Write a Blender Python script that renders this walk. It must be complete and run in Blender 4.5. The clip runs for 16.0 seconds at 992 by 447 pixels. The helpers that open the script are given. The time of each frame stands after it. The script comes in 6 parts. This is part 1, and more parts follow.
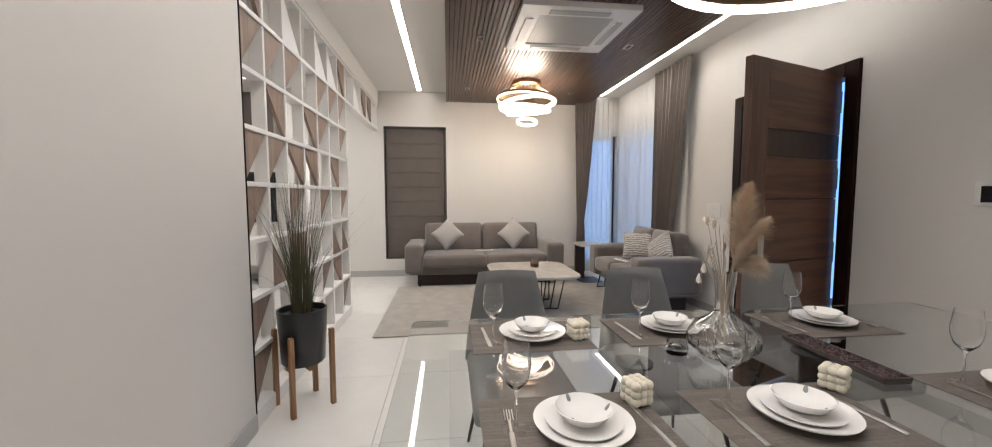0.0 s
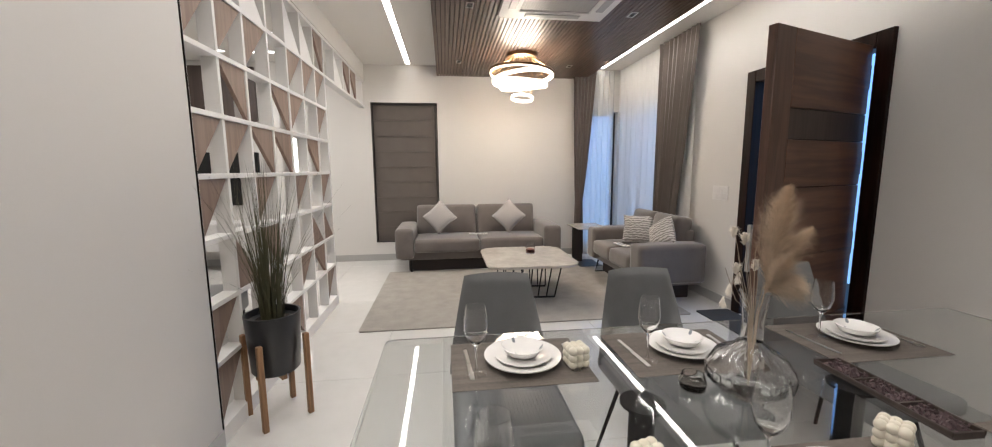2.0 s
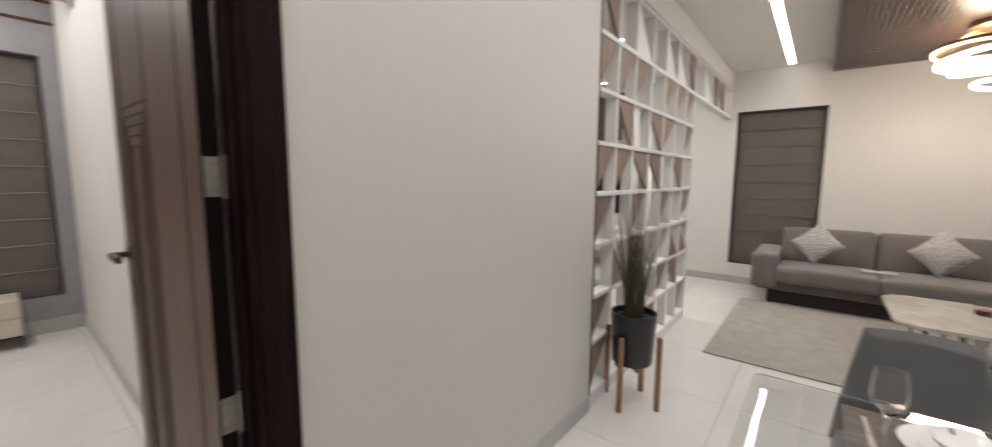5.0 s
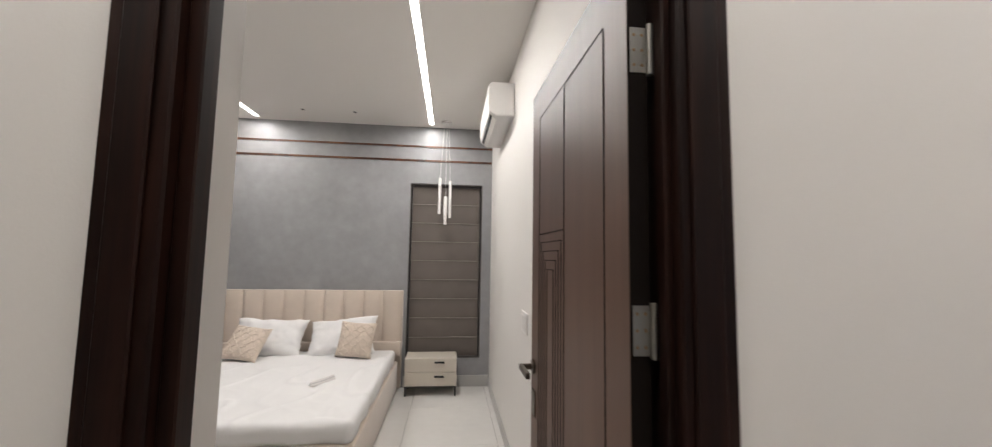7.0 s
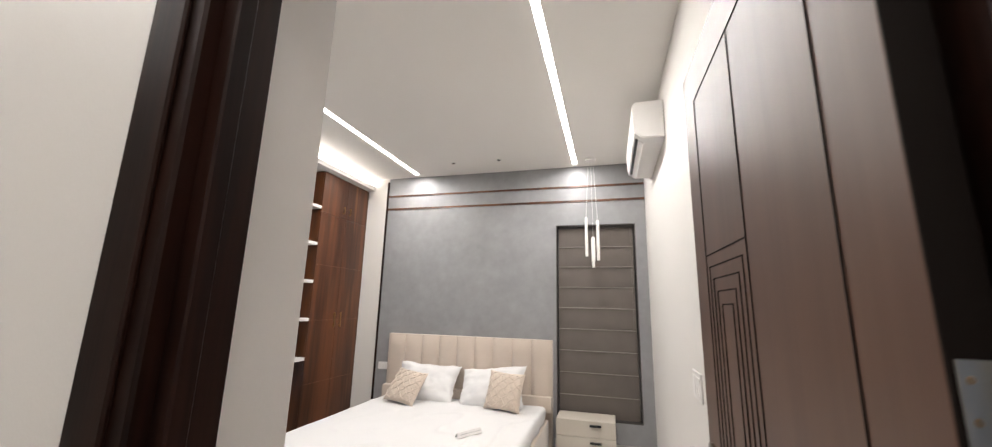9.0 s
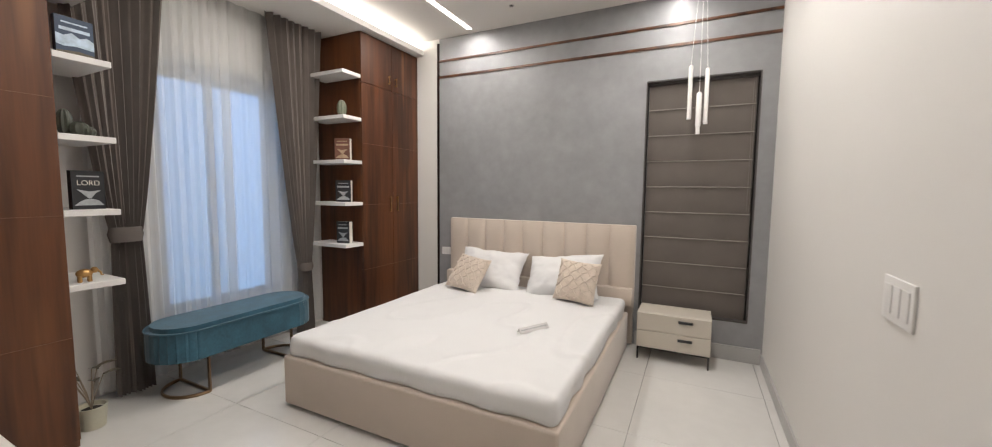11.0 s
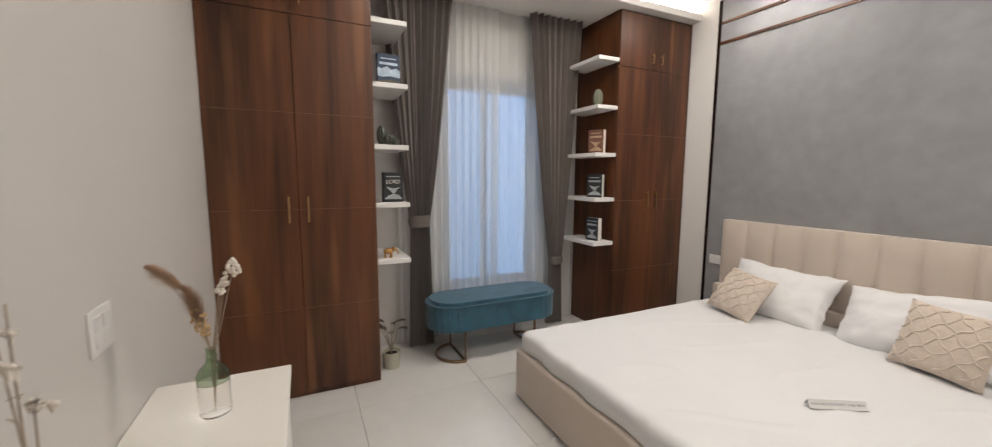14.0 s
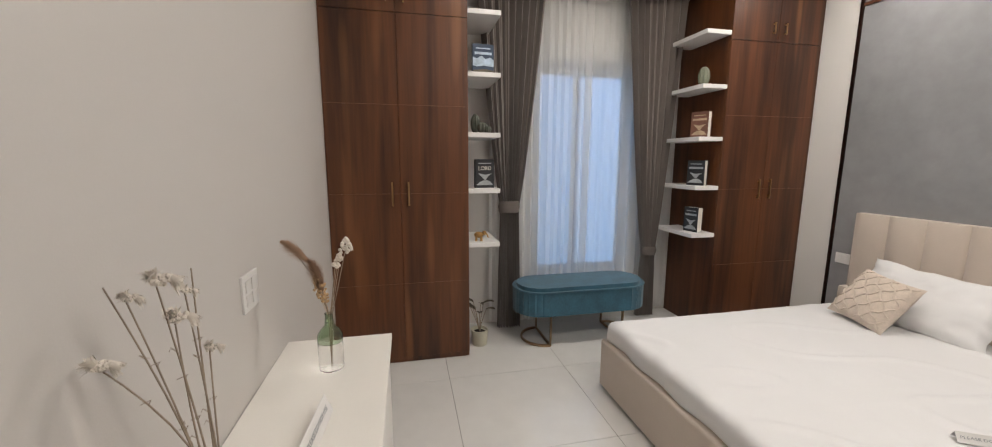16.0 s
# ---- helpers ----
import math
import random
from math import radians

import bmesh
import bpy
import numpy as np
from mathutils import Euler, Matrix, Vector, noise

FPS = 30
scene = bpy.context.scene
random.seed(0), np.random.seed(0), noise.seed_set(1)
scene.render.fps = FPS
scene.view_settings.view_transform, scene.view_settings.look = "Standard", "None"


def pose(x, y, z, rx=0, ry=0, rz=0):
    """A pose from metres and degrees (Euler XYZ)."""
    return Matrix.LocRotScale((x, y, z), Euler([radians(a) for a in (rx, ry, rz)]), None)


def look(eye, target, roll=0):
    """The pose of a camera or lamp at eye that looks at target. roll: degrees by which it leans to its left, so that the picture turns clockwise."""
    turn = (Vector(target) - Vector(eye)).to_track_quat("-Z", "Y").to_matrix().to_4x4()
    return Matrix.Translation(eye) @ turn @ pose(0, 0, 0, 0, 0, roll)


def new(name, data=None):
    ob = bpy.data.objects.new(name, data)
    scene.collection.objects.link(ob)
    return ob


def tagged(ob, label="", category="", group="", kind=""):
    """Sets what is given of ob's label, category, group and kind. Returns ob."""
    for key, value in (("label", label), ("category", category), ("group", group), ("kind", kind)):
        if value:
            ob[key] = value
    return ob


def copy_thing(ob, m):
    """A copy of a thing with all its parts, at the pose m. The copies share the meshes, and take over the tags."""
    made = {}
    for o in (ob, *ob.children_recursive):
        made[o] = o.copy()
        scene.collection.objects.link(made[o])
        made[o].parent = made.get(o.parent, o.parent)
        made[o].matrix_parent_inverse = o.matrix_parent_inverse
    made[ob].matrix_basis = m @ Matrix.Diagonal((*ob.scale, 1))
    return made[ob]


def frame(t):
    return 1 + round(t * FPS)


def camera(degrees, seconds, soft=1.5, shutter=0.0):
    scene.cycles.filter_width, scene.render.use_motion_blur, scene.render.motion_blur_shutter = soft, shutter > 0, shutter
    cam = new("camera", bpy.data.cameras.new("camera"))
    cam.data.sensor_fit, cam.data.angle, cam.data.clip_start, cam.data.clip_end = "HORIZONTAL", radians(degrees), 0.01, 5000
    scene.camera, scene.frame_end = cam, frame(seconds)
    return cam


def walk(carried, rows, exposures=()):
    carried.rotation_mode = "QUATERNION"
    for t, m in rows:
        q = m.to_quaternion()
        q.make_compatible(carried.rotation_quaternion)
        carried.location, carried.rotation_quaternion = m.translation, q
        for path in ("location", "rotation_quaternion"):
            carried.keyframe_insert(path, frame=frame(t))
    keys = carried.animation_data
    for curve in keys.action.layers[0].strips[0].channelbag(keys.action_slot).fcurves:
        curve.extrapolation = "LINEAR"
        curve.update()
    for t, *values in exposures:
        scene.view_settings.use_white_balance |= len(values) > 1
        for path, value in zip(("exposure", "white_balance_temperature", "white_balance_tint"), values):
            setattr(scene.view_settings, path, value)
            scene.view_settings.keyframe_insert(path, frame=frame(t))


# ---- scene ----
cam = camera(101.8, 16.0, 1.05, 0.4)
PATH = [
    (0, (0.252, -1.037, 1.269), (2.233, -1.274, 1.127), -0.1),
    (0.5, (0.309, -1.07, 1.274), (2.281, -1.306, 1.038), -0.2),
    (1, (0.374, -1.08, 1.28), (2.342, -1.32, 1.012), -0.2),
    (1.5, (0.443, -1.094, 1.311), (2.41, -1.338, 1.04), -0.2),
    (2, (0.501, -1.114, 1.356), (2.468, -1.36, 1.088), -0.4),
    (2.5, (0.549, -1.191, 1.384), (2.524, -1.353, 1.117), -0.4),
    (3, (0.556, -1.22, 1.387), (2.538, -1.201, 1.12), -0.3),
    (3.5, (0.526, -1.209, 1.399), (2.497, -1.007, 1.129), -0.1),
    (4, (0.466, -1.152, 1.412), (2.399, -0.72, 1.137), 0.2),
    (4.5, (0.367, -1.061, 1.427), (2.184, -0.271, 1.154), 0.6),
    (5, (0.289, -1.023, 1.422), (1.838, 0.222, 1.197), 0.4),
    (5.2, (0.248, -1.003, 1.432), (1.665, 0.395, 1.235), 0.6),
    (7.5, (0.259, -0.568, 1.596), (0.219, 1.415, 1.861), 1.2),
    (8, (0.319, -0.499, 1.635), (0.083, 1.447, 2.032), 1.5),
    (8.2, (0.32, -0.484, 1.614), (0.032, 1.447, 2.045), 1.4),
    (8.5, (0.325, -0.45, 1.57), (-0.036, 1.468, 2.008), 1.5),
    (9, (0.33, -0.363, 1.497), (-0.203, 1.523, 1.896), 1.4),
    (9.5, (0.268, -0.198, 1.453), (-0.379, 1.68, 1.684), 1.1),
    (9.7, (0.233, -0.114, 1.453), (-0.437, 1.765, 1.595), 0.9),
    (10, (0.214, -0.011, 1.399), (-0.495, 1.858, 1.446), 1.0),
    (10.2, (0.206, 0.064, 1.425), (-0.525, 1.925, 1.383), 0.8),
    (12.3, (0.079, 0.694, 1.471), (-1.116, 2.283, 1.256), 0.5),
    (12.5, (-0.002, 0.708, 1.488), (-1.253, 2.253, 1.274), 0.6),
    (13, (-0.037, 0.773, 1.486), (-1.527, 2.091, 1.282), 0.3),
    (13.3, (0.016, 0.796, 1.526), (-1.594, 1.962, 1.303), 0.7),
    (13.5, (0.029, 0.818, 1.513), (-1.646, 1.89, 1.3), 0.2),
    (14, (0.098, 0.814, 1.513), (-1.695, 1.668, 1.279), 0.3),
    (14.5, (0.117, 0.777, 1.449), (-1.763, 1.412, 1.2), 0.4),
    (15, (0.139, 0.772, 1.428), (-1.78, 1.25, 1.13), 0.3),
    (15.5, (0.143, 0.799, 1.464), (-1.782, 1.235, 1.139), 0.4),
    (16, (0.134, 0.821, 1.53), (-1.795, 1.25, 1.219), 0.2),
]
EXPOSURES = [(0, -0.05, 6500, 10), (3.5, -0.05, 6500, 10), (4.5, -0.2, 6500, 10), (5.2, -0.2, 6500, 10), (7.5, -0.15, 6500, 10), (8.0, 0.12, 6500, 10), (8.5, 0.25, 6500, 10), (9.0, 0.22, 6500, 10), (9.5, 0.15, 6500, 10), (10.2, -0.06, 6500, 10), (12.3, -0.09, 6900, 10), (14.5, -0.22, 6700, 10), (16.0, -0.2, 6700, 10)]
walk(cam, [(t, look(eye, target, roll)) for t, eye, target, roll in PATH], EXPOSURES)

# ---- world, lights, exposure ----
world = bpy.data.worlds.new("dusk_sky")
scene.world = world
world.use_nodes = True
wn = world.node_tree.nodes
wn.clear()
w_out = wn.new("ShaderNodeOutputWorld")
w_bg = wn.new("ShaderNodeBackground")
w_sky = wn.new("ShaderNodeTexSky")
w_sky.sky_type = 'NISHITA'
w_sky.sun_disc = False
w_sky.sun_elevation = radians(14)
w_sky.sun_rotation = radians(0)
w_sky.air_density, w_sky.dust_density, w_sky.ozone_density = 1.0, 0.0, 8.0
w_bg.inputs["Strength"].default_value = 0.5
world.node_tree.links.new(w_sky.outputs[0], w_bg.inputs["Color"])
world.node_tree.links.new(w_bg.outputs[0], w_out.inputs["Surface"])


def area_lamp(name, m, sx, sy, watts, colour, spread=math.pi):
    data = bpy.data.lights.new(name, 'AREA')
    data.shape, data.size, data.size_y, data.energy, data.color = 'RECTANGLE', sx, sy, watts, colour
    data.spread = spread
    ob = new(name, data)
    ob.matrix_world = m
    return ob


def point_lamp(name, place, watts, colour, size=0.05):
    data = bpy.data.lights.new(name, 'POINT')
    data.energy, data.color, data.shadow_soft_size = watts, colour, size
    ob = new(name, data)
    ob.location = place
    return ob


NEUTRAL, WARM = (1.0, 0.968, 0.935), (1.0, 0.87, 0.72)
FX, RY, CZ = 6.645, -3.82, 2.84          # lounge: far wall, entrance wall, ceiling
BX, BY, BZ, BW, WX = 0.742, 4.32, 3.15, 0.29, -3.45  # bedroom: side wall, headboard wall, ceiling, door wall face, window wall
WF = -2.815                              # wardrobe fronts
# lounge ceiling strips
for y, x0, watts in ((-0.63, -2.2, 51), (-3.475, 2.4, 10)):
    area_lamp("strip_lamp", pose((x0 + 6.25) / 2, y, CZ - 0.02), 6.25 - x0, 0.03, watts, NEUTRAL, radians(138))
point_lamp("chandelier_lamp", (5.42, -2.05, 2.33), 64, WARM, 0.25)
area_lamp("ring_lamp", pose(1.4, -2.25, 2.045), 1.0, 1.0, 6.5, NEUTRAL)
area_lamp("downlight_lamp", pose(5.2, 1.5, CZ - 0.02), 1.6, 1.6, 45, NEUTRAL)
# bedroom ceiling strips and cove
area_lamp("strip_lamp", pose(-2.04, 2.75, BZ - 0.02, 0, 0, 90), 2.9, 0.03, 40, NEUTRAL)
area_lamp("strip_lamp", pose(-0.018, 2.75, BZ - 0.02, 0, 0, 90), 2.9, 0.03, 40, NEUTRAL)
area_lamp("cove_lamp", pose(-2.9, 2.3, 3.045, 180, 0, 90), 4.0, 0.05, 29, NEUTRAL)

# ---- materials ----


def material(name):
    m = bpy.data.materials.new(name)
    m.use_nodes = True
    t = m.node_tree
    return m, t, t.nodes, t.nodes["Principled BSDF"]


def coords(t, scale=(1, 1, 1), shift=True):
    n = t.nodes
    tc, mp = n.new("ShaderNodeTexCoord"), n.new("ShaderNodeMapping")
    t.links.new(tc.outputs["Object"], mp.inputs["Vector"])
    mp.inputs["Scale"].default_value = scale
    if shift:
        oi, ml = n.new("ShaderNodeObjectInfo"), n.new("ShaderNodeMath")
        ml.operation = 'MULTIPLY'
        ml.inputs[1].default_value = 37.0
        t.links.new(oi.outputs["Random"], ml.inputs[0])
        t.links.new(ml.outputs[0], mp.inputs["Location"])
    return mp.outputs["Vector"]


def noise_tex(t, vec, scale, detail=4, rough=0.55):
    x = t.nodes.new("ShaderNodeTexNoise")
    x.inputs["Scale"].default_value, x.inputs["Detail"].default_value, x.inputs["Roughness"].default_value = scale, detail, rough
    t.links.new(vec, x.inputs["Vector"])
    return x.outputs["Fac"]


def ramp(t, fac, stops):
    r = t.nodes.new("ShaderNodeValToRGB")
    e = r.color_ramp.elements
    while len(e) < len(stops):
        e.new(0.5)
    for el, (p, c) in zip(e, stops):
        el.position, el.color = p, (*c, 1)
    t.links.new(fac, r.inputs[0])
    return r.outputs["Color"]


def bump(t, p, fac, strength, dist):
    b = t.nodes.new("ShaderNodeBump")
    b.inputs["Strength"].default_value, b.inputs["Distance"].default_value = strength, dist
    t.links.new(fac, b.inputs["Height"])
    t.links.new(b.outputs["Normal"], p.inputs["Normal"])


def shade(c, k):
    return tuple(min(1, v * k) for v in c)


def plain(name, base, rough=0.5, metal=0.0, vary=0.06, scale=6, fine=60, relief=0.0, coat=0.0, sheen=0.0):
    m, t, n, p = material(name)
    v = coords(t)
    big, small = noise_tex(t, v, scale), noise_tex(t, v, fine, 3)
    mx = t.nodes.new("ShaderNodeMath")
    mx.operation = 'MULTIPLY_ADD'
    mx.inputs[1].default_value = 0.35
    t.links.new(small, mx.inputs[0])
    ml = t.nodes.new("ShaderNodeMath")
    ml.operation = 'MULTIPLY'
    ml.inputs[1].default_value = 0.65
    t.links.new(big, ml.inputs[0])
    t.links.new(ml.outputs[0], mx.inputs[2])
    t.links.new(ramp(t, mx.outputs[0], [(0.3, shade(base, 1 - vary)), (0.7, shade(base, 1 + vary))]), p.inputs["Base Color"])
    p.inputs["Roughness"].default_value, p.inputs["Metallic"].default_value = rough, metal
    p.inputs["Coat Weight"].default_value = coat
    p.inputs["Sheen Weight"].default_value = sheen
    if relief:
        bump(t, p, small, 0.6, relief)
    return m


def wood(name, dark, light, rough=0.4, along="z", scale=1.0, coat=0.0, bands=5.0, streak=0.35, shift=True):
    """Veneer with long grain along one axis."""
    m, t, n, p = material(name)
    s = {"x": (0.35, 5, 5), "y": (5, 0.35, 5), "z": (5, 5, 0.35)}[along]
    v = coords(t, tuple(scale * q for q in s), shift)
    warp = noise_tex(t, v, 1.6, 5, 0.6)
    s2 = {"x": (1.2, 60, 60), "y": (60, 1.2, 60), "z": (60, 60, 1.2)}[along]
    fine = noise_tex(t, coords(t, tuple(scale * q for q in s2), shift), 1.0, 3, 0.7)
    w = t.nodes.new("ShaderNodeMath")
    w.operation = 'MULTIPLY'
    w.inputs[1].default_value = bands
    t.links.new(warp, w.inputs[0])
    fr = t.nodes.new("ShaderNodeMath")
    fr.operation = 'PINGPONG'
    fr.inputs[1].default_value = 0.5
    t.links.new(w.outputs[0], fr.inputs[0])
    ad = t.nodes.new("ShaderNodeMath")
    ad.operation = 'MULTIPLY_ADD'
    ad.inputs[1].default_value = streak
    t.links.new(fine, ad.inputs[0])
    t.links.new(fr.outputs[0], ad.inputs[2])
    mid = tuple((a + b) / 2 for a, b in zip(dark, light))
    t.links.new(ramp(t, ad.outputs[0], [(0.15, dark), (0.5, mid), (0.85, light)]), p.inputs["Base Color"])
    p.inputs["Roughness"].default_value = rough
    p.inputs["Coat Weight"].default_value = coat
    bump(t, p, fine, 0.25, 0.0006)
    return m


def emitter(name, colour, strength):
    m, t, n, p = material(name)
    p.inputs["Base Color"].default_value = (*colour, 1)
    p.inputs["Emission Color"].default_value = (*colour, 1)
    p.inputs["Emission Strength"].default_value = strength
    return m


def glass(name, tint=(1, 1, 1), rough=0.0, ior=1.45):
    m, t, n, p = material(name)
    p.inputs["Base Color"].default_value = (*tint, 1)
    p.inputs["Transmission Weight"].default_value = 1.0
    p.inputs["Roughness"].default_value, p.inputs["IOR"].default_value = rough, ior
    return m


def sheer_cloth(name, colour, clear):
    m, t, n, p = material(name)
    n.remove(p)
    out = [x for x in n if x.type == 'OUTPUT_MATERIAL'][0]
    d, tl, tr = n.new("ShaderNodeBsdfDiffuse"), n.new("ShaderNodeBsdfTranslucent"), n.new("ShaderNodeBsdfTransparent")
    m1, m2 = n.new("ShaderNodeMixShader"), n.new("ShaderNodeMixShader")
    d.inputs["Color"].default_value = tl.inputs["Color"].default_value = (*colour, 1)
    m1.inputs[0].default_value = 0.45
    t.links.new(d.outputs[0], m1.inputs[1])
    t.links.new(tl.outputs[0], m1.inputs[2])
    weave = noise_tex(t, coords(t, (1, 1, 0.2)), 25, 3)
    mr = n.new("ShaderNodeMapRange")
    mr.inputs["To Min"].default_value, mr.inputs["To Max"].default_value = 1 - clear - 0.03, 1 - clear + 0.03
    t.links.new(weave, mr.inputs["Value"])
    t.links.new(mr.outputs[0], m2.inputs[0])
    t.links.new(tr.outputs[0], m2.inputs[1])
    t.links.new(m1.outputs[0], m2.inputs[2])
    t.links.new(m2.outputs[0], out.inputs["Surface"])
    return m


M = {}
M["wall"] = plain("wall_paint", (0.69, 0.665, 0.635), 0.55, vary=0.02, scale=0.8, fine=180, relief=0.0004)
M["grey_paint"] = plain("pale_grey_paint", (0.61, 0.578, 0.548), 0.5, vary=0.02, scale=0.8, fine=180, relief=0.0004)
M["ceil"] = plain("ceiling_paint", (0.76, 0.735, 0.70), 0.65, vary=0.015, scale=0.7, fine=150)
M["grey_wall"] = plain("grey_stucco", (0.262, 0.26, 0.268), 0.42, vary=0.19, scale=1.7, fine=9, relief=0.0008)
M["tile"] = plain("porcelain_tile", (0.67, 0.655, 0.63), 0.16, vary=0.06, scale=1.3, fine=9, coat=0.2)
M["grout"] = plain("tile_grout", (0.20, 0.19, 0.18), 0.8)
M["skirt"] = plain("skirting_tile", (0.42, 0.41, 0.40), 0.35, vary=0.05)
M["white"] = plain("white_lacquer", (0.74, 0.72, 0.70), 0.35, vary=0.015)
M["taupe"] = wood("taupe_board", (0.20, 0.135, 0.105), (0.30, 0.21, 0.165), 0.5)
M["walnut"] = wood("walnut_veneer", (0.030, 0.0090, 0.0034), (0.152, 0.052, 0.0178), 0.36, "z", 0.42, bands=3.4, streak=0.42, shift=False)


def sapwood(m, pale):
    """Lays a few pale spindle-shaped sapwood streaks into a veneer."""
    t = m.node_tree
    p = t.nodes["Principled BSDF"]
    under = p.inputs["Base Color"].links[0].from_socket
    f = noise_tex(t, coords(t, (1, 4.2, 0.42), False), 1.9, 1.5, 0.4)
    mr, mx = t.nodes.new("ShaderNodeMapRange"), t.nodes.new("ShaderNodeMix")
    mr.inputs["From Min"].default_value, mr.inputs["From Max"].default_value, mr.inputs["To Max"].default_value = 0.625, 0.74, 0.38
    t.links.new(f, mr.inputs["Value"])
    mx.data_type = 'RGBA'
    t.links.new(mr.outputs[0], mx.inputs[0])
    t.links.new(under, mx.inputs[6])
    mx.inputs[7].default_value = (*pale, 1)
    t.links.new(mx.outputs[2], p.inputs["Base Color"])


sapwood(M["walnut"], (0.30, 0.13, 0.048))
M["wenge"] = wood("dark_door_frame", (0.006, 0.0020, 0.0013), (0.021, 0.0070, 0.0042), 0.45, "z", 1.2)
M["wenge"].node_tree.nodes["Principled BSDF"].inputs["Specular IOR Level"].default_value = 0.14
M["leaf"] = wood("brown_door_veneer", (0.095, 0.048, 0.031), (0.138, 0.073, 0.048), 0.42, "z", 1.1, bands=2.0, streak=0.22)
M["leaf"].node_tree.nodes["Principled BSDF"].inputs["Specular IOR Level"].default_value = 0.4
M["hinge_steel"] = plain("dull_hinge_steel", (0.30, 0.285, 0.26), 0.38, 1.0)
# near-black for the door grooves and for shade painted into narrow gaps
M["groove_gap_shade"] = plain("groove_gap_black", (0.006, 0.0035, 0.0025), 0.8)
M["groove_gap_shade"].node_tree.nodes["Principled BSDF"].inputs["Specular IOR Level"].default_value = 0.12
M["main_door"] = wood("main_door_veneer", (0.070, 0.030, 0.018), (0.165, 0.074, 0.042), 0.35, "x", 0.8)
M["slat"] = wood("ceiling_slat", (0.060, 0.033, 0.023), (0.125, 0.072, 0.050), 0.32, "x", 1.0)
M["slat_back"] = plain("slat_backing", (0.02, 0.011, 0.008), 0.6)
M["led"] = emitter("led_strip", (1.0, 0.96, 0.90), 9.0)
M["led_cove"] = emitter("led_cove", (1.0, 0.95, 0.88), 6.0)
M["chand"] = emitter("chandelier_light", (1.0, 0.89, 0.78), 3.0)
M["bronze"] = plain("bronze_metal", (0.30, 0.20, 0.12), 0.28, 1.0)
M["gunmetal"] = plain("dark_gunmetal", (0.13, 0.105, 0.085), 0.3, 1.0)
M["brass"] = plain("brass_metal", (0.46, 0.29, 0.14), 0.3, 1.0)
M["black_metal"] = plain("black_metal", (0.018, 0.017, 0.018), 0.4, 0.6)
M["steel"] = plain("brushed_steel", (0.55, 0.54, 0.52), 0.3, 1.0)
M["plastic"] = plain("white_plastic", (0.76, 0.74, 0.72), 0.4, vary=0.02)
M["black"] = plain("black_plastic", (0.012, 0.012, 0.013), 0.25)
M["sofa"] = plain("taupe_velvet", (0.155, 0.132, 0.118), 0.85, vary=0.14, scale=5, fine=120, relief=0.0008, sheen=0.5)
M["sofa_dark"] = plain("brown_base_and_shade", (0.035, 0.025, 0.022), 0.7)
M["rug"] = plain("grey_rug", (0.33, 0.305, 0.275), 0.95, vary=0.16, scale=7, fine=160, relief=0.003)
M["leather"] = plain("grey_leather", (0.20, 0.20, 0.203), 0.45, vary=0.08, scale=8, fine=140, relief=0.0004)
M["marble"] = plain("pale_marble", (0.50, 0.46, 0.41), 0.12, vary=0.22, scale=3.5, fine=18)
M["pot"] = plain("black_pot", (0.016, 0.016, 0.018), 0.32, vary=0.1)
M["oak"] = wood("oak_leg", (0.20, 0.10, 0.045), (0.36, 0.20, 0.10), 0.5, "z", 2.0)
M["grass"] = plain("dry_green_grass", (0.065, 0.062, 0.028), 0.7, vary=0.4, scale=9)
M["soil"] = plain("dark_soil", (0.03, 0.022, 0.016), 0.95, relief=0.004)
M["drape"] = plain("taupe_drape", (0.132, 0.107, 0.093), 0.85, vary=0.08, scale=9, fine=220, relief=0.0004, sheen=0.3)
M["blind"] = plain("brown_blind_cloth", (0.128, 0.108, 0.096), 0.85, vary=0.10, scale=5, fine=240, relief=0.0004)
M["blind_frame"] = plain("recess_dark", (0.055, 0.048, 0.045), 0.6)
M["sheer"] = sheer_cloth("sheer_voile", (0.86, 0.855, 0.84), 0.31)
M["sheer_mid"] = sheer_cloth("soft_voile", (0.86, 0.855, 0.84), 0.22)
M["sheer_full"] = sheer_cloth("gathered_voile", (0.86, 0.855, 0.84), 0.13)
M["pane"] = glass("window_glass", (1, 1, 1), 0.0, 1.3)
M["win_frame"] = plain("dark_aluminium", (0.05, 0.045, 0.045), 0.4, 0.5)
M["table_glass"] = glass("tinted_table_glass", (0.84, 0.865, 0.86), 0.0, 1.5)
M["clear"] = glass("clear_glass", (1, 1, 1), 0.0, 1.45)
M["ribbed"] = glass("ribbed_glass", (1, 1, 1), 0.30, 1.35)
M["porcelain"] = plain("white_porcelain", (0.80, 0.78, 0.76), 0.15, vary=0.01)
M["mat"] = plain("woven_mat", (0.125, 0.105, 0.09), 0.7, vary=0.35, scale=2, fine=90, relief=0.001)
M["wax"] = plain("ivory_wax", (0.72, 0.66, 0.55), 0.5, vary=0.04)
M["pampas"] = plain("pampas_plume", (0.62, 0.49, 0.37), 0.95, vary=0.25, scale=20)
M["pampas_brown"] = plain("brown_plume", (0.46, 0.30, 0.20), 0.95, vary=0.3, scale=20)
M["bulrush"] = plain("bulrush_brown", (0.17, 0.11, 0.085), 0.95, vary=0.5, scale=90, fine=260, relief=0.003)
M["straw"] = plain("dry_stem", (0.36, 0.29, 0.22), 0.9, vary=0.2)
M["cotton"] = plain("dried_flower", (0.80, 0.74, 0.66), 0.95, vary=0.12, scale=30)
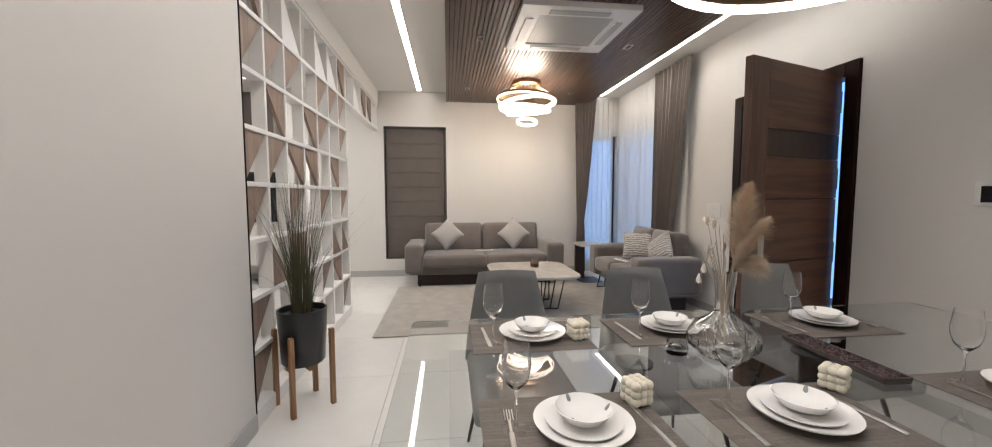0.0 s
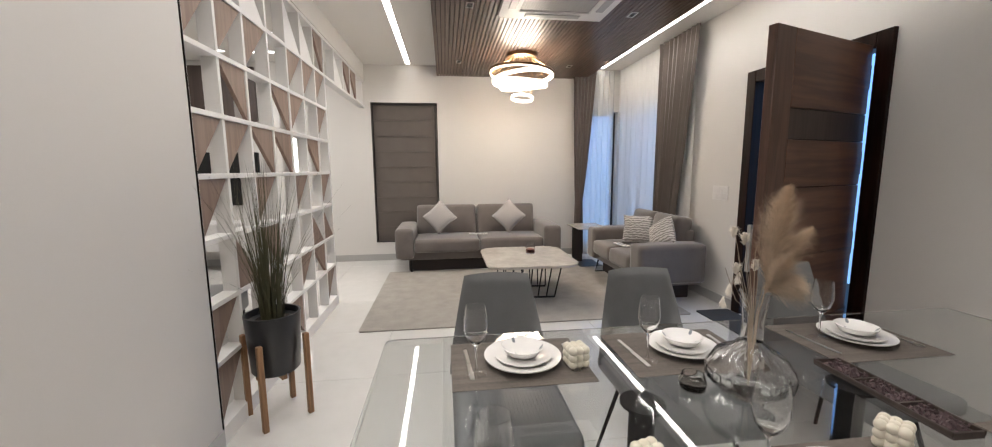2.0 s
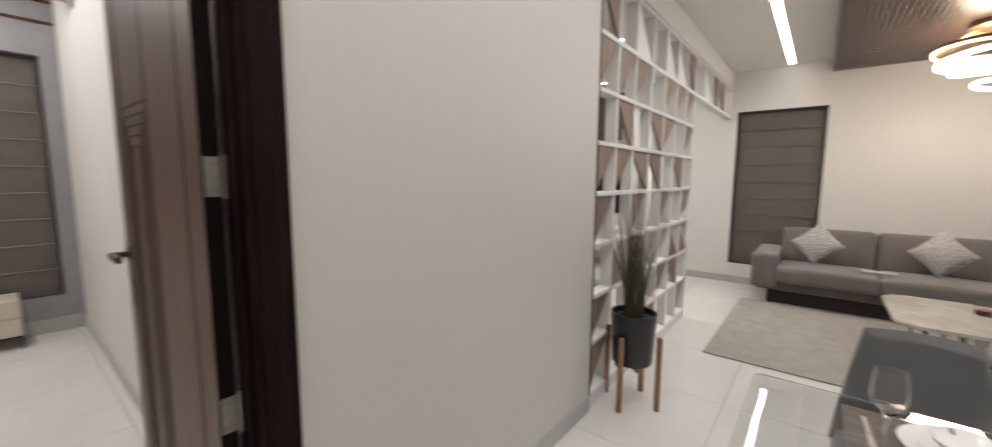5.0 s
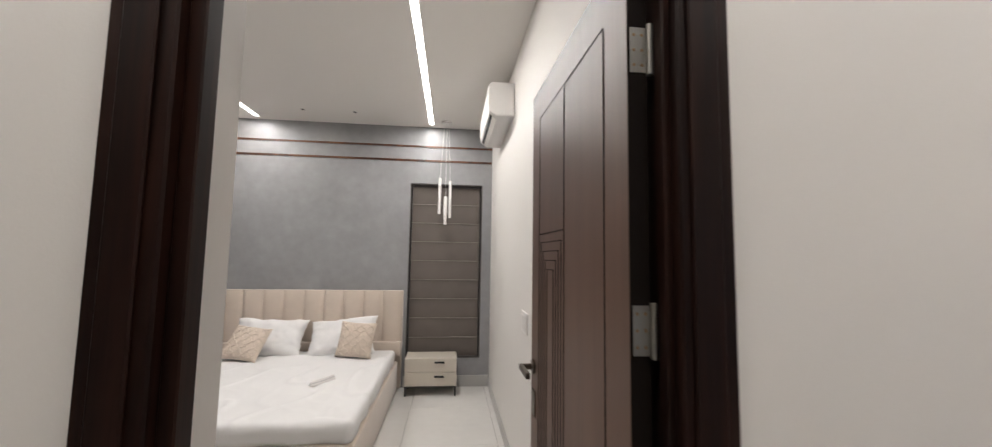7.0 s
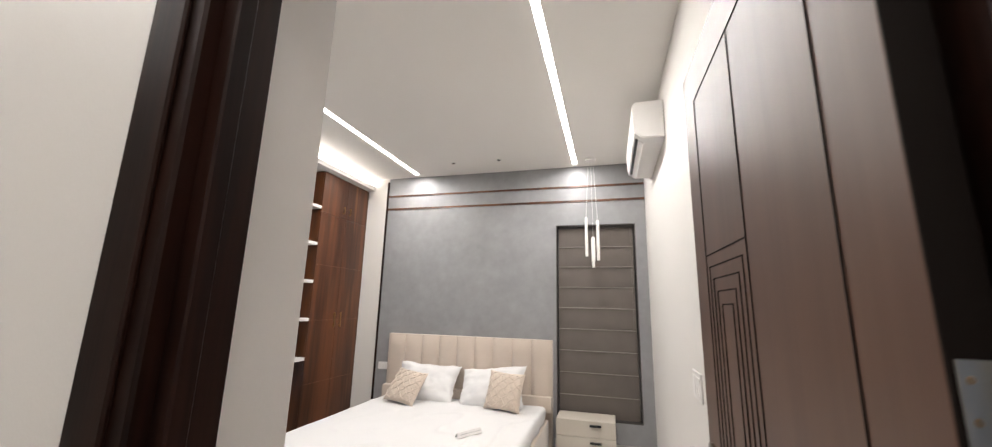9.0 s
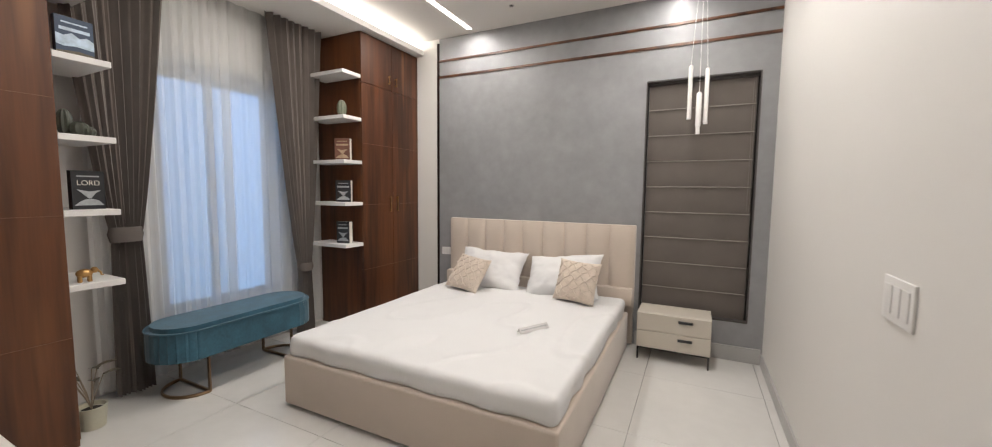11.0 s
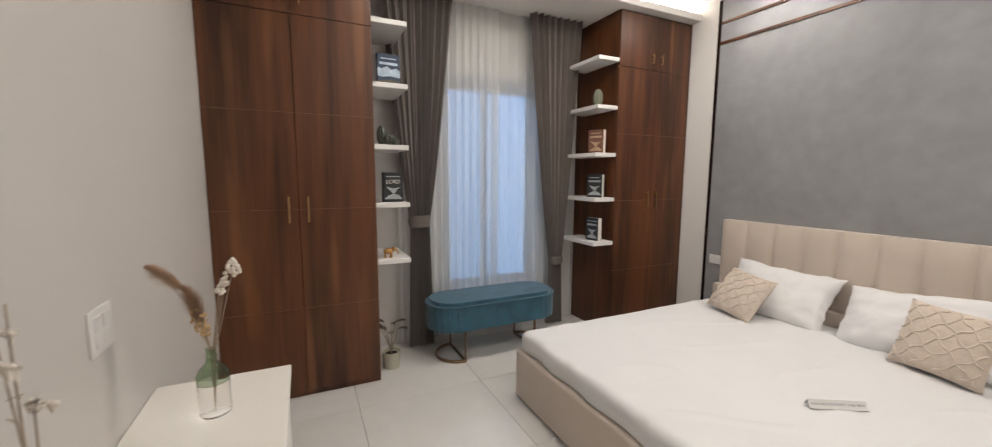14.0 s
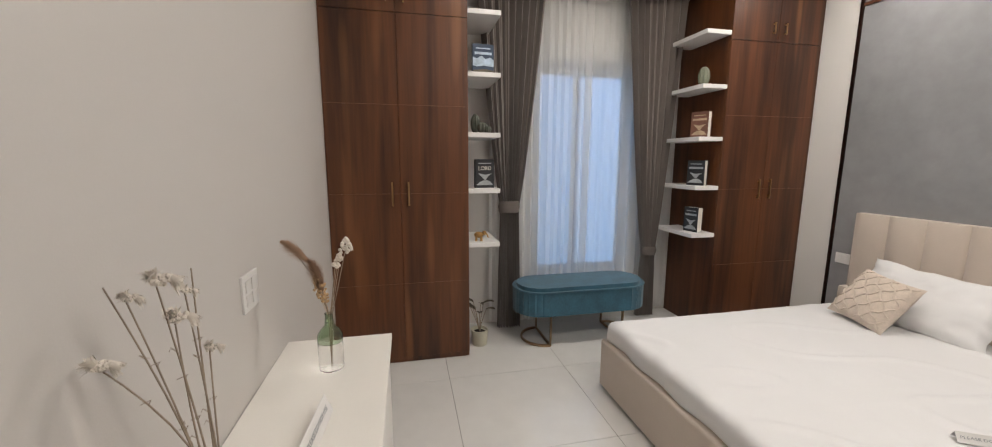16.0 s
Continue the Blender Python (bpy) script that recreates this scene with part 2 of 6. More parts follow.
M["millet"] = plain("dry_seed_head", (0.58, 0.40, 0.22), 0.9, vary=0.3, scale=40)
M["chips"] = plain("dried_petal", (0.12, 0.08, 0.085), 0.8, vary=0.5, scale=30)
M["beige"] = plain("beige_velvet", (0.54, 0.455, 0.385), 0.75, vary=0.05, scale=4, fine=150, relief=0.0004, sheen=0.4)
M["sheet"] = plain("white_bed_sheet", (0.71, 0.70, 0.695), 0.8, vary=0.02, scale=3, fine=200, relief=0.0005)
M["knit"] = plain("cream_knit", (0.60, 0.51, 0.43), 0.95, vary=0.14, scale=22, fine=130, relief=0.004)
M["cream"] = plain("cream_lacquer", (0.55, 0.50, 0.43), 0.35, vary=0.02)
M["console"] = plain("ivory_lacquer", (0.85, 0.82, 0.765), 0.3, vary=0.015)
M["teal"] = plain("teal_velvet", (0.024, 0.100, 0.150), 0.65, vary=0.38, scale=7, fine=60, relief=0.0010, sheen=0.30)
M["green_glass"] = glass("green_glass", (0.55, 0.66, 0.50), 0.02)
M["cactus"] = plain("cactus_ceramic", (0.055, 0.06, 0.045), 0.35, vary=0.2, scale=14)
M["gold"] = plain("gold_ceramic", (0.55, 0.33, 0.13), 0.3, 0.9)
M["plant_pot"] = plain("cream_pot", (0.55, 0.53, 0.42), 0.5)
M["leaf_green"] = plain("plant_leaf", (0.09, 0.075, 0.05), 0.6, vary=0.3, scale=15)
M["page"] = plain("paper_pages", (0.70, 0.67, 0.60), 0.9)
M["print"] = plain("printed_grey", (0.22, 0.24, 0.26), 0.6)
M["blind_seam"] = plain("blind_seam", (0.155, 0.132, 0.118), 0.85)


def zigzag_cloth(name, a, b):
    """Woven cushion cover with wavy pale and grey stripes."""
    m, t, n, p = material(name)
    w = n.new("ShaderNodeTexWave")
    w.bands_direction = 'Z'
    w.inputs["Scale"].default_value, w.inputs["Distortion"].default_value, w.inputs["Detail Scale"].default_value = 11, 5.0, 2.5
    t.links.new(coords(t, (1, 1, 1)), w.inputs["Vector"])
    t.links.new(ramp(t, w.outputs["Fac"], [(0.40, a), (0.60, b)]), p.inputs["Base Color"])
    p.inputs["Roughness"].default_value = 0.95
    bump(t, p, w.outputs["Fac"], 0.5, 0.003)
    return m


M["zigzag"] = zigzag_cloth("zigzag_cushion_cloth", (0.27, 0.25, 0.235), (0.60, 0.57, 0.545))
M["lounge_panel"] = wood("fluted_brown_panel", (0.035, 0.022, 0.018), (0.06, 0.04, 0.032), 0.5)
M["inlay"] = plain("inlay_line", (0.20, 0.10, 0.05), 0.4)
M["blind_rib"] = plain("blind_rib", (0.26, 0.235, 0.21), 0.7)
M["dusk"] = emitter("dusk_glow", (0.28, 0.50, 0.76), 1.1)
M["doormat"] = plain("dark_doormat", (0.035, 0.036, 0.038), 0.95, vary=0.2, fine=150, relief=0.002)

# ---- building helpers ----


def add_box(bm, x0, x1, y0, y1, z0, z1, turn=None):
    m = Matrix.Translation(((x0 + x1) / 2, (y0 + y1) / 2, (z0 + z1) / 2)) @ Matrix.Diagonal((abs(x1 - x0), abs(y1 - y0), abs(z1 - z0), 1))
    bmesh.ops.create_cube(bm, size=1.0, matrix=(turn @ m) if turn else m)
    return bm


def box(x0, x1, y0, y1, z0, z1, soft=0.0, seg=1):
    bm = add_box(bmesh.new(), x0, x1, y0, y1, z0, z1)
    if soft:
        bmesh.ops.bevel(bm, geom=bm.edges[:], offset=soft, segments=seg, affect='EDGES', profile=0.6)
    return bm


def lathe(profile, n=24):
    bm = bmesh.new()
    rings = []
    for r, z in profile:
        rings.append([bm.verts.new((r * math.cos(2 * math.pi * k / n), r * math.sin(2 * math.pi * k / n), z)) for k in range(n)] if r > 1e-5 else [bm.verts.new((0, 0, z))])
    for a, b in zip(rings, rings[1:]):
        for k in range(n):
            q = (k + 1) % n
            if len(a) > 1 and len(b) > 1:
                bm.faces.new((a[k], a[q], b[q], b[k]))
            elif len(a) > 1:
                bm.faces.new((a[k], a[q], b[0]))
            elif len(b) > 1:
                bm.faces.new((a[0], b[q], b[k]))
    bmesh.ops.recalc_face_normals(bm, faces=bm.faces[:])
    return bm


def tube(bm, pts, radius, n=6, end=None):
    """A round bar along points; radius may taper to end."""
    pts = [Vector(p) for p in pts]
    rings = []
    for i, p in enumerate(pts):
        d = (pts[min(i + 1, len(pts) - 1)] - pts[max(i - 1, 0)]).normalized()
        a = d.cross(Vector((0, 0, 1)) if abs(d.z) < 0.9 else Vector((1, 0, 0))).normalized()
        b = d.cross(a)
        r = radius if end is None else radius + (end - radius) * i / (len(pts) - 1)
        rings.append([bm.verts.new(p + r * (math.cos(2 * math.pi * k / n) * a + math.sin(2 * math.pi * k / n) * b)) for k in range(n)])
    for s, e in zip(rings, rings[1:]):
        for k in range(n):
            bm.faces.new((s[k], s[(k + 1) % n], e[(k + 1) % n], e[k]))
    bm.faces.new(rings[0][::-1])
    bm.faces.new(rings[-1])
    return bm


def grid(nu, nv, fn):
    """A sheet of nu by nv cells; fn(u, v) gives the place for u, v in 0..1."""
    bm = bmesh.new()
    vs = [[bm.verts.new(fn(i / nu, j / nv)) for j in range(nv + 1)] for i in range(nu + 1)]
    for i in range(nu):
        for j in range(nv):
            bm.faces.new((vs[i][j], vs[i + 1][j], vs[i + 1][j + 1], vs[i][j + 1]))
    return bm


def outline_slab(pts, z0, z1, soft=0.0):
    """An upright prism over a closed outline."""
    bm = bmesh.new()
    f = bm.faces.new([bm.verts.new((x, y, z0)) for x, y in pts])
    up = bmesh.ops.extrude_face_region(bm, geom=[f])
    bmesh.ops.translate(bm, verts=[v for v in up["geom"] if isinstance(v, bmesh.types.BMVert)], vec=(0, 0, z1 - z0))
    bmesh.ops.recalc_face_normals(bm, faces=bm.faces[:])
    if soft:
        es = [e for e in bm.edges if abs(e.verts[0].co.z - e.verts[1].co.z) < 1e-5]
        bmesh.ops.bevel(bm, geom=es, offset=soft, segments=2, affect='EDGES')
    return bm


def moved(bm, m):
    bmesh.ops.transform(bm, matrix=m, verts=bm.verts[:])
    return bm


def mesh_of(name, bm, mat, smooth=False):
    me = bpy.data.meshes.new(name)
    bm.to_mesh(me)
    bm.free()
    me.materials.append(mat)
    if smooth:
        me.polygons.foreach_set("use_smooth", [True] * len(me.polygons))
        me.set_sharp_from_angle(angle=radians(40))
    return me


def part(name, bm, mat, parent, label="", smooth=False):
    ob = new(name, mesh_of(name, bm, mat, smooth))
    ob.parent = parent
    return tagged(ob, label)


def thing(name, label, category, group="", m=None):
    ob = new(name)
    ob.empty_display_size = 0.1
    if m is not None:
        ob.matrix_basis = m
    return tagged(ob, label, category, group)


def solid(name, bm, mat, label, category, group="", smooth=False, m=None):
    ob = new(name, mesh_of(name, bm, mat, smooth))
    if m is not None:
        ob.matrix_basis = m
    return tagged(ob, label, category, group)


def setting(name, bm, mat, label, category, smooth=False):
    return tagged(new(name, mesh_of(name, bm, mat, smooth)), label, category, kind="structure")


def joined(*boxes):
    bm = bmesh.new()
    for b in boxes:
        add_box(bm, *b)
    return bm


# ---- structure: floor base, walls, ceilings ----
setting("floor", box(-3.9, 7.3, -4.1, 4.75, -0.30, -0.012), M["grout"], "pale grey porcelain tile floor with thin joints", "floor")
setting("ground", joined((-60, 60, -60, 60, -0.5, -0.31)), plain("dusk_ground", (0.09, 0.085, 0.075), 0.95), "dark ground outside at dusk", "ground")
# far wall of the lounge, with a recess for the tall blind and the corner window
setting("wall_east", joined((FX, FX + 0.25, -1.02, 4.2, 0, 0.276), (FX, FX + 0.25, -0.078, 4.2, 0.276, CZ), (FX + 0.12, FX + 0.25, -1.02, -0.078, 0.276, 2.315),
        (FX, FX + 0.25, -1.02, -0.078, 2.315, CZ), (FX, FX + 0.25, -3.22, -1.02, 0, CZ), (FX, FX + 0.25, -4.07, -3.22, 2.22, CZ), (FX, FX + 0.25, -4.07, -3.22, 0, 0.12), (FX, FX + 0.25, -4.07, -3.80, 0.12, 2.22)),
        M["wall"], "warm white painted wall behind the sofa", "wall")
# entrance wall: window near the corner, wide door opening
setting("wall_south", joined((-2.9, 2.725, RY - 0.25, RY, 0, CZ), (2.725, 3.90, RY - 0.25, RY, 2.18, CZ), (3.90, 5.05, RY - 0.25, RY, 0, CZ),
        (5.05, FX, RY - 0.25, RY, 2.22, CZ), (5.05, FX, RY - 0.25, RY, 0, 0.12)), M["wall"], "warm white painted entrance wall", "wall")
# wall between dining room and bedroom, with the bedroom doorway
setting("wall_north", joined((-3.7, -0.235, 0, BW, 0, BZ + 0.2), (-0.235, 0.70, 0, BW, 2.27, BZ + 0.2), (0.70, 2.485, 0, BW, 0, BZ + 0.2)), M["grey_paint"], "pale grey painted wall with a doorway", "wall")
setting("wall_west", joined((-2.9, -2.65, RY, 0, 0, CZ)), M["wall"], "plain warm white end wall of the dining room", "wall")
setting("beam", joined((2.485, FX, -0.0, 0.24, 2.62, CZ)), M["ceil"], "white bulkhead over the open lattice", "beam")
setting("ceiling_lounge", joined((-2.9, FX + 0.25, RY - 0.25, 0.0, CZ, CZ + 0.2), (2.485, FX + 0.25, 0.0, 4.2, CZ, CZ + 0.2)), M["ceil"], "smooth white painted lounge ceiling", "ceiling")
setting("wall_lounge_back", joined((2.485, FX, 4.0, 4.2, 0, CZ), (2.3, 2.485, BW, 4.2, 0, CZ)), M["wall"], "plain white wall of the space behind the lattice", "wall")
# bedroom
setting("wall_bed_side", joined((BX, BX + 0.15, BW, BY + 0.25, 0, BZ + 0.2)), M["wall"], "white painted bedroom side wall", "wall")
setting("wall_bed_head", joined((-2.505, -0.255, BY, BY + 0.25, 0, BZ), (0.622, BX, BY, BY + 0.25, 0, BZ), (-0.255, 0.622, BY, BY + 0.25, 2.437, BZ), (-0.255, 0.622, BY, BY + 0.25, 0, 0.338),
        (-0.255, 0.622, BY + 0.13, BY + 0.25, 0.338, 2.437)), M["grey_wall"], "grey textured stucco wall behind the bed", "wall")
setting("wall_bed_column", joined((WX, -2.505, BY, BY + 0.25, 0, BZ)), M["wall"], "white painted strip beside the grey wall", "wall")
setting("wall_window", joined((WX - 0.25, WX, 0, 2.0, 0, BZ), (WX - 0.25, WX, 2.95, BY + 0.25, 0, BZ), (WX - 0.25, WX, 2.0, 2.95, 2.44, BZ), (WX - 0.25, WX, 2.0, 2.95, 0, 0.45)), M["wall"], "white painted bedroom window wall", "wall")
setting("ceiling_bedroom", joined((WX - 0.25, BX + 0.15, BW, BY + 0.25, BZ, BZ + 0.2)), M["ceil"], "smooth white bedroom ceiling", "ceiling")
setting("cove", joined((WX, -2.72, BW, BY, 2.993, 3.013), (-2.74, -2.72, BW, BY, 3.013, 3.05), (WX, -3.02, BW, BY, 3.013, BZ)), M["ceil"], "white ceiling cove above the wardrobes", "ceiling trim")

# skirtings
setting("baseboard", joined((FX - 0.012, FX, -3.1, 3.9, 0, 0.095), (0.76, 2.48, -0.012, 0, 0, 0.095), (-2.6, -0.31, -0.012, 0, 0, 0.095), (-2.6, 2.715, RY, RY + 0.012, 0, 0.095), (3.91, 5.1, RY, RY + 0.012, 0, 0.095),
        (BX - 0.012, BX, BW, BY, 0, 0.095), (-0.28, BX - 0.012, BY - 0.012, BY, 0, 0.13), (WF, -0.31, BW, BW + 0.012, 0, 0.095)), M["skirt"], "grey tile skirting", "baseboard")

# lattice screen between lounge and the space beyond
LX = [2.50, 2.775, 3.07, 3.395, 3.72, 4.04, 4.365, 4.67]
LZ = [0.09, 0.415, 0.705, 1.019, 1.33, 1.63, 1.935, 2.25, 2.60]


def lattice():
    top = thing("lattice_screen", "white lacquered open lattice screen with taupe triangle panels", "room divider")
    D = 0.085
    part("frame_rail", box(2.485, 4.685, 0.0, D, 0.0, 0.09), M["white"], top)
    for z in LZ[1:7]:
        part("shelf_board", box(2.50, 4.68, 0.002, D, z - 0.013, z + 0.013, 0.002), M["white"], top)
    for z in LZ[7:]:
        part("shelf_board", box(2.50, FX - 0.002, 0.002, D, z - 0.014, z + 0.014, 0.002), M["white"], top)
    for x in LX:
        part("upright", box(x - 0.012, x + 0.012, 0.004, D - 0.004, 0.088, 2.59, 0.002), M["white"], top)
    for x in (5.05, 5.42, 5.78, 6.14, 6.5):
        part("upright", box(x - 0.012, x + 0.012, 0.004, D - 0.004, 2.262, 2.59, 0.002), M["white"], top)
    part("edge_strip", box(2.487, 2.494, -0.004, 0.03, 0.0, 2.6), M["groove_gap_shade"], top, "dark shadow strip at the wall end")

    def tri(kind, x0, x1, z0, z1, mat):
        p = {"A": [(x0, z0), (x0, z1), (x1, z1)], "B": [(x0, z1), (x1, z1), (x1, z0)], "D": [(x0, z0), (x0, z1), (x1, z0)], "C": [(x0, z0), (x1, z1), (x1, z0)]}[kind]
        bm = bmesh.new()
        f = bm.faces.new([bm.verts.new((x, 0.012, z)) for x, z in p])
        up = bmesh.ops.extrude_face_region(bm, geom=[f])
        bmesh.ops.translate(bm, verts=[v for v in up["geom"] if isinstance(v, bmesh.types.BMVert)], vec=(0, 0.022, 0))
        bmesh.ops.recalc_face_normals(bm, faces=bm.faces[:])
        part("triangle_panel", bm, mat, top)

    rows = {6: "AAA.AAA", 5: ".B.BA.A", 4: "AABB.B.", 3: "A.A.A.A", 2: ".DB..DD", 1: "A.A.AB.", 0: "A..B..A"}
    for r, kinds in rows.items():
        for c, k in enumerate(kinds):
            if k != ".":
                tri(k, LX[c] + 0.012, LX[c + 1] - 0.012, LZ[r] + 0.013, LZ[r + 1] - 0.013, M["taupe"])
    band = [*LX, 5.05, 5.42, 5.78, 6.14, 6.5]
    for c, k in enumerate("B.D.DDB.DBB."):
        if k != ".":
            tri(k, band[c] + 0.012, band[c + 1] - 0.012, LZ[7] + 0.014, LZ[8] - 0.014, M["taupe"] if k == "B" else M["white"])


lattice()

# wooden slat ceiling panel
WZ = 2.70
bm = joined((0.9, FX, -3.25, -1.03, WZ + 0.025, CZ))
setting("ceiling_panel", bm, M["slat_back"], "dark backing of the slatted ceiling panel", "ceiling panel")
bm = bmesh.new()
y = -3.25
while y < -1.05:
    add_box(bm, 0.9, FX - 0.003, y, y + 0.0315, WZ, WZ + 0.026)
    y += 0.0405
setting("ceiling_slats", bm, M["slat"], "brown timber slats on the dropped ceiling panel", "ceiling panel")


def led_strip(x0, x1, y0, y1, z):
    top = thing("led_strip", "bright white recessed linear LED ceiling light", "ceiling light", "linear ceiling lights")
    part("diffuser", box(x0, x1, y0, y1, z - 0.006, z), M["led"], top)
    d = 0.004
    if x1 - x0 > y1 - y0:
        part("edge_trim", box(x0, x1, y0 - d, y0 - 0.001, z - 0.004, z), M["white"], top)
        part("edge_trim", box(x0, x1, y1 + 0.001, y1 + d, z - 0.004, z), M["white"], top)
    else:
        part("edge_trim", box(x0 - d, x0 - 0.001, y0, y1, z - 0.004, z), M["white"], top)
        part("edge_trim", box(x1 + 0.001, x1 + d, y0, y1, z - 0.004, z), M["white"], top)


led_strip(-2.2, 6.55, -0.66, -0.60, CZ)
led_strip(2.4, 6.53, -3.51, -3.44, CZ)
led_strip(-2.065, -2.015, 1.25, 4.2, BZ)
led_strip(-0.043, 0.007, 1.25, 4.2, BZ)
setting("cove_led", box(-2.92, -2.87, BW + 0.05, BY - 0.05, 3.014, 3.022), M["led_cove"], "hidden LED tape in the ceiling cove", "cove light")

# ---- doors and windows ----


def door_frame(name, label, x0, x1, y0, y1, top, wid, mat):
    """Two posts and a head round an opening; x0, x1, top are the outer edges."""
    d = thing(name, label, "door frame")
    tagged(d, kind="structure")
    part("jamb", box(x0, x0 + wid, y0, y1, 0, top, 0.004), mat, d)
    part("jamb", box(x1 - wid, x1, y0, y1, 0, top, 0.004), mat, d)
    part("head", box(x0 + wid, x1 - wid, y0, y1, top - wid, top, 0.004), mat, d)
    return d


f1 = door_frame("door_1", "dark wenge bedroom door frame with stepped moulding", -0.275, 0.742, -0.018, 0.10, 2.30, 0.10, M["wenge"])
for x0, x1 in ((-0.176, -0.148), (0.627, 0.643)):
    part("stop_bead", box(x0, x1, 0.006, 0.035, 0, 2.20, 0.003), M["wenge"], f1)
for x0, x1 in ((-0.25, -0.20), (0.66, 0.715)):
    part("moulding", box(x0, x1, -0.026, -0.017, 0, 2.28, 0.003), M["wenge"], f1)

# bedroom door leaf, open into the room
bed_leaf = thing("bedroom_door", "brown veneer bedroom door standing open, with stepped grooves", "door", m=pose(0.618, 0.05, 0, 0, 0, 90.9))
LW, LH = 0.83, 2.18
part("panel", box(0, LW, -0.0, 0.038, 0.01, LH, 0.002), M["leaf"], bed_leaf)


def groove(x0, x1, z0, z1):
    part("groove", box(min(x0, x1), max(x0, x1), 0.0375, 0.0395, min(z0, z1), max(z0, z1)), M["groove_gap_shade"], bed_leaf)


g = 0.0028
groove(0.115, 0.115 + g, 0.03, 2.06)
groove(0.115, 0.715, 2.06, 2.06 + g)
groove(0.41, 0.41 + g, 1.63, 2.06)
groove(0.71, 0.71 + g, 1.63, 2.06)
for k in range(5):
    a, b, zt = 0.41 + 0.028 * k, 0.71 - 0.028 * k, 1.63 - 0.030 * k
    groove(a, a + g, 0.06, zt)
    groove(b, b + g, 0.06, zt)
    groove(a, b + g, zt, zt + g)
hd = part("handle", moved(lathe([(0.0, 0.0), (0.026, 0.0), (0.026, 0.008), (0.011, 0.010), (0.011, 0.05), (0, 0.05)], 16), pose(0.785, 0.038, 1.15, -90)), M["gunmetal"], bed_leaf, "dark metal lever handle", True)
part("lever", box(0.66, 0.79, 0.078, 0.094, 1.139, 1.161, 0.005, 2), M["gunmetal"], hd, "dark metal lever")
part("lock_plate", box(0.75, 0.80, 0.038, 0.043, 0.98, 1.07, 0.004), M["gunmetal"], bed_leaf)
# shade of the gap between leaf and frame, painted as a black strip
part("edge_band", box(-0.0025, -0.0002, 0.0, 0.038, 0.01, LH), M["groove_gap_shade"], bed_leaf, "black band painted as the shaded gap at the hinge edge")
for z in (0.27, 0.85, 1.42, 1.95):
    hg = part("hinge", box(-0.0045, -0.0026, 0.002, 0.034, z - 0.045, z + 0.045, 0.0005), M["hinge_steel"], bed_leaf, "steel butt hinge")
    part("pin", moved(lathe([(0, -0.05), (0.007, -0.05), (0.007, 0.05), (0, 0.05)], 10), pose(-0.008, -0.004, z)), M["hinge_steel"], hg, smooth=True)
    for dy in (0.010, 0.026):
        for dz in (-0.03, 0.0, 0.03):
            part("screw", moved(lathe([(0, 0), (0.0035, 0), (0.0025, 0.0012), (0, 0.0012)], 8), pose(-0.0046, dy, z + dz, 0, -90)), M["bronze"], hg)

# entrance door
f2 = door_frame("door_2", "dark wood entrance door frame", 2.718, 3.907, RY - 0.10, RY + 0.025, 2.185, 0.10, M["wenge"])
main = thing("entrance_door", "broad dark wooden entrance door standing wide open", "door", m=pose(2.848, RY + 0.055, 0, 0, 0, 108.2))
DL = 0.96
part("stile", box(DL - 0.17, DL, -0.025, 0.025, 0.02, 2.105, 0.003), wood("door_stile", (0.06, 0.028, 0.018), (0.135, 0.065, 0.042), 0.35, "z"), main)
for a, b in ((0.02, 0.395), (0.40, 0.82), (0.825, 1.235), (1.24, 1.51), (1.685, 2.105)):
    part("board", box(-0.026, DL - 0.172, -0.024, 0.024, a, b, 0.003), M["main_door"], main)
part("core", box(-0.02, DL - 0.18, -0.015, 0.015, 0.03, 2.095), M["wenge"], main)
part("dark_band", box(-0.026, DL - 0.172, -0.021, 0.021, 1.515, 1.68), M["lounge_panel"], main, "dark inlaid band")
for sd in (-1, 1):
    y0, y1, y2 = sd * 0.025, sd * 0.038, sd * 0.088
    lk = part("lock_plate", box(DL - 0.085, DL - 0.04, min(y0, y1), max(y0, y1), 0.86, 1.10, 0.003), M["black"], main, "black lock plate")
    part("pull", joined((DL - 0.075, DL - 0.052, min(sd * 0.068, y2), max(sd * 0.068, y2), 0.74, 1.02), (DL - 0.07, DL - 0.057, min(y0, y2), max(y0, y2), 0.76, 0.78), (DL - 0.07, DL - 0.057, min(y0, y2), max(y0, y2), 0.98, 1.0)), M["steel"], lk, "steel pull handle")
for z in (0.33, 0.85, 1.38, 1.92):
    part("hinge", box(-0.06, -0.027, -0.012, 0.012, z - 0.075, z + 0.075), M["black_metal"], main)


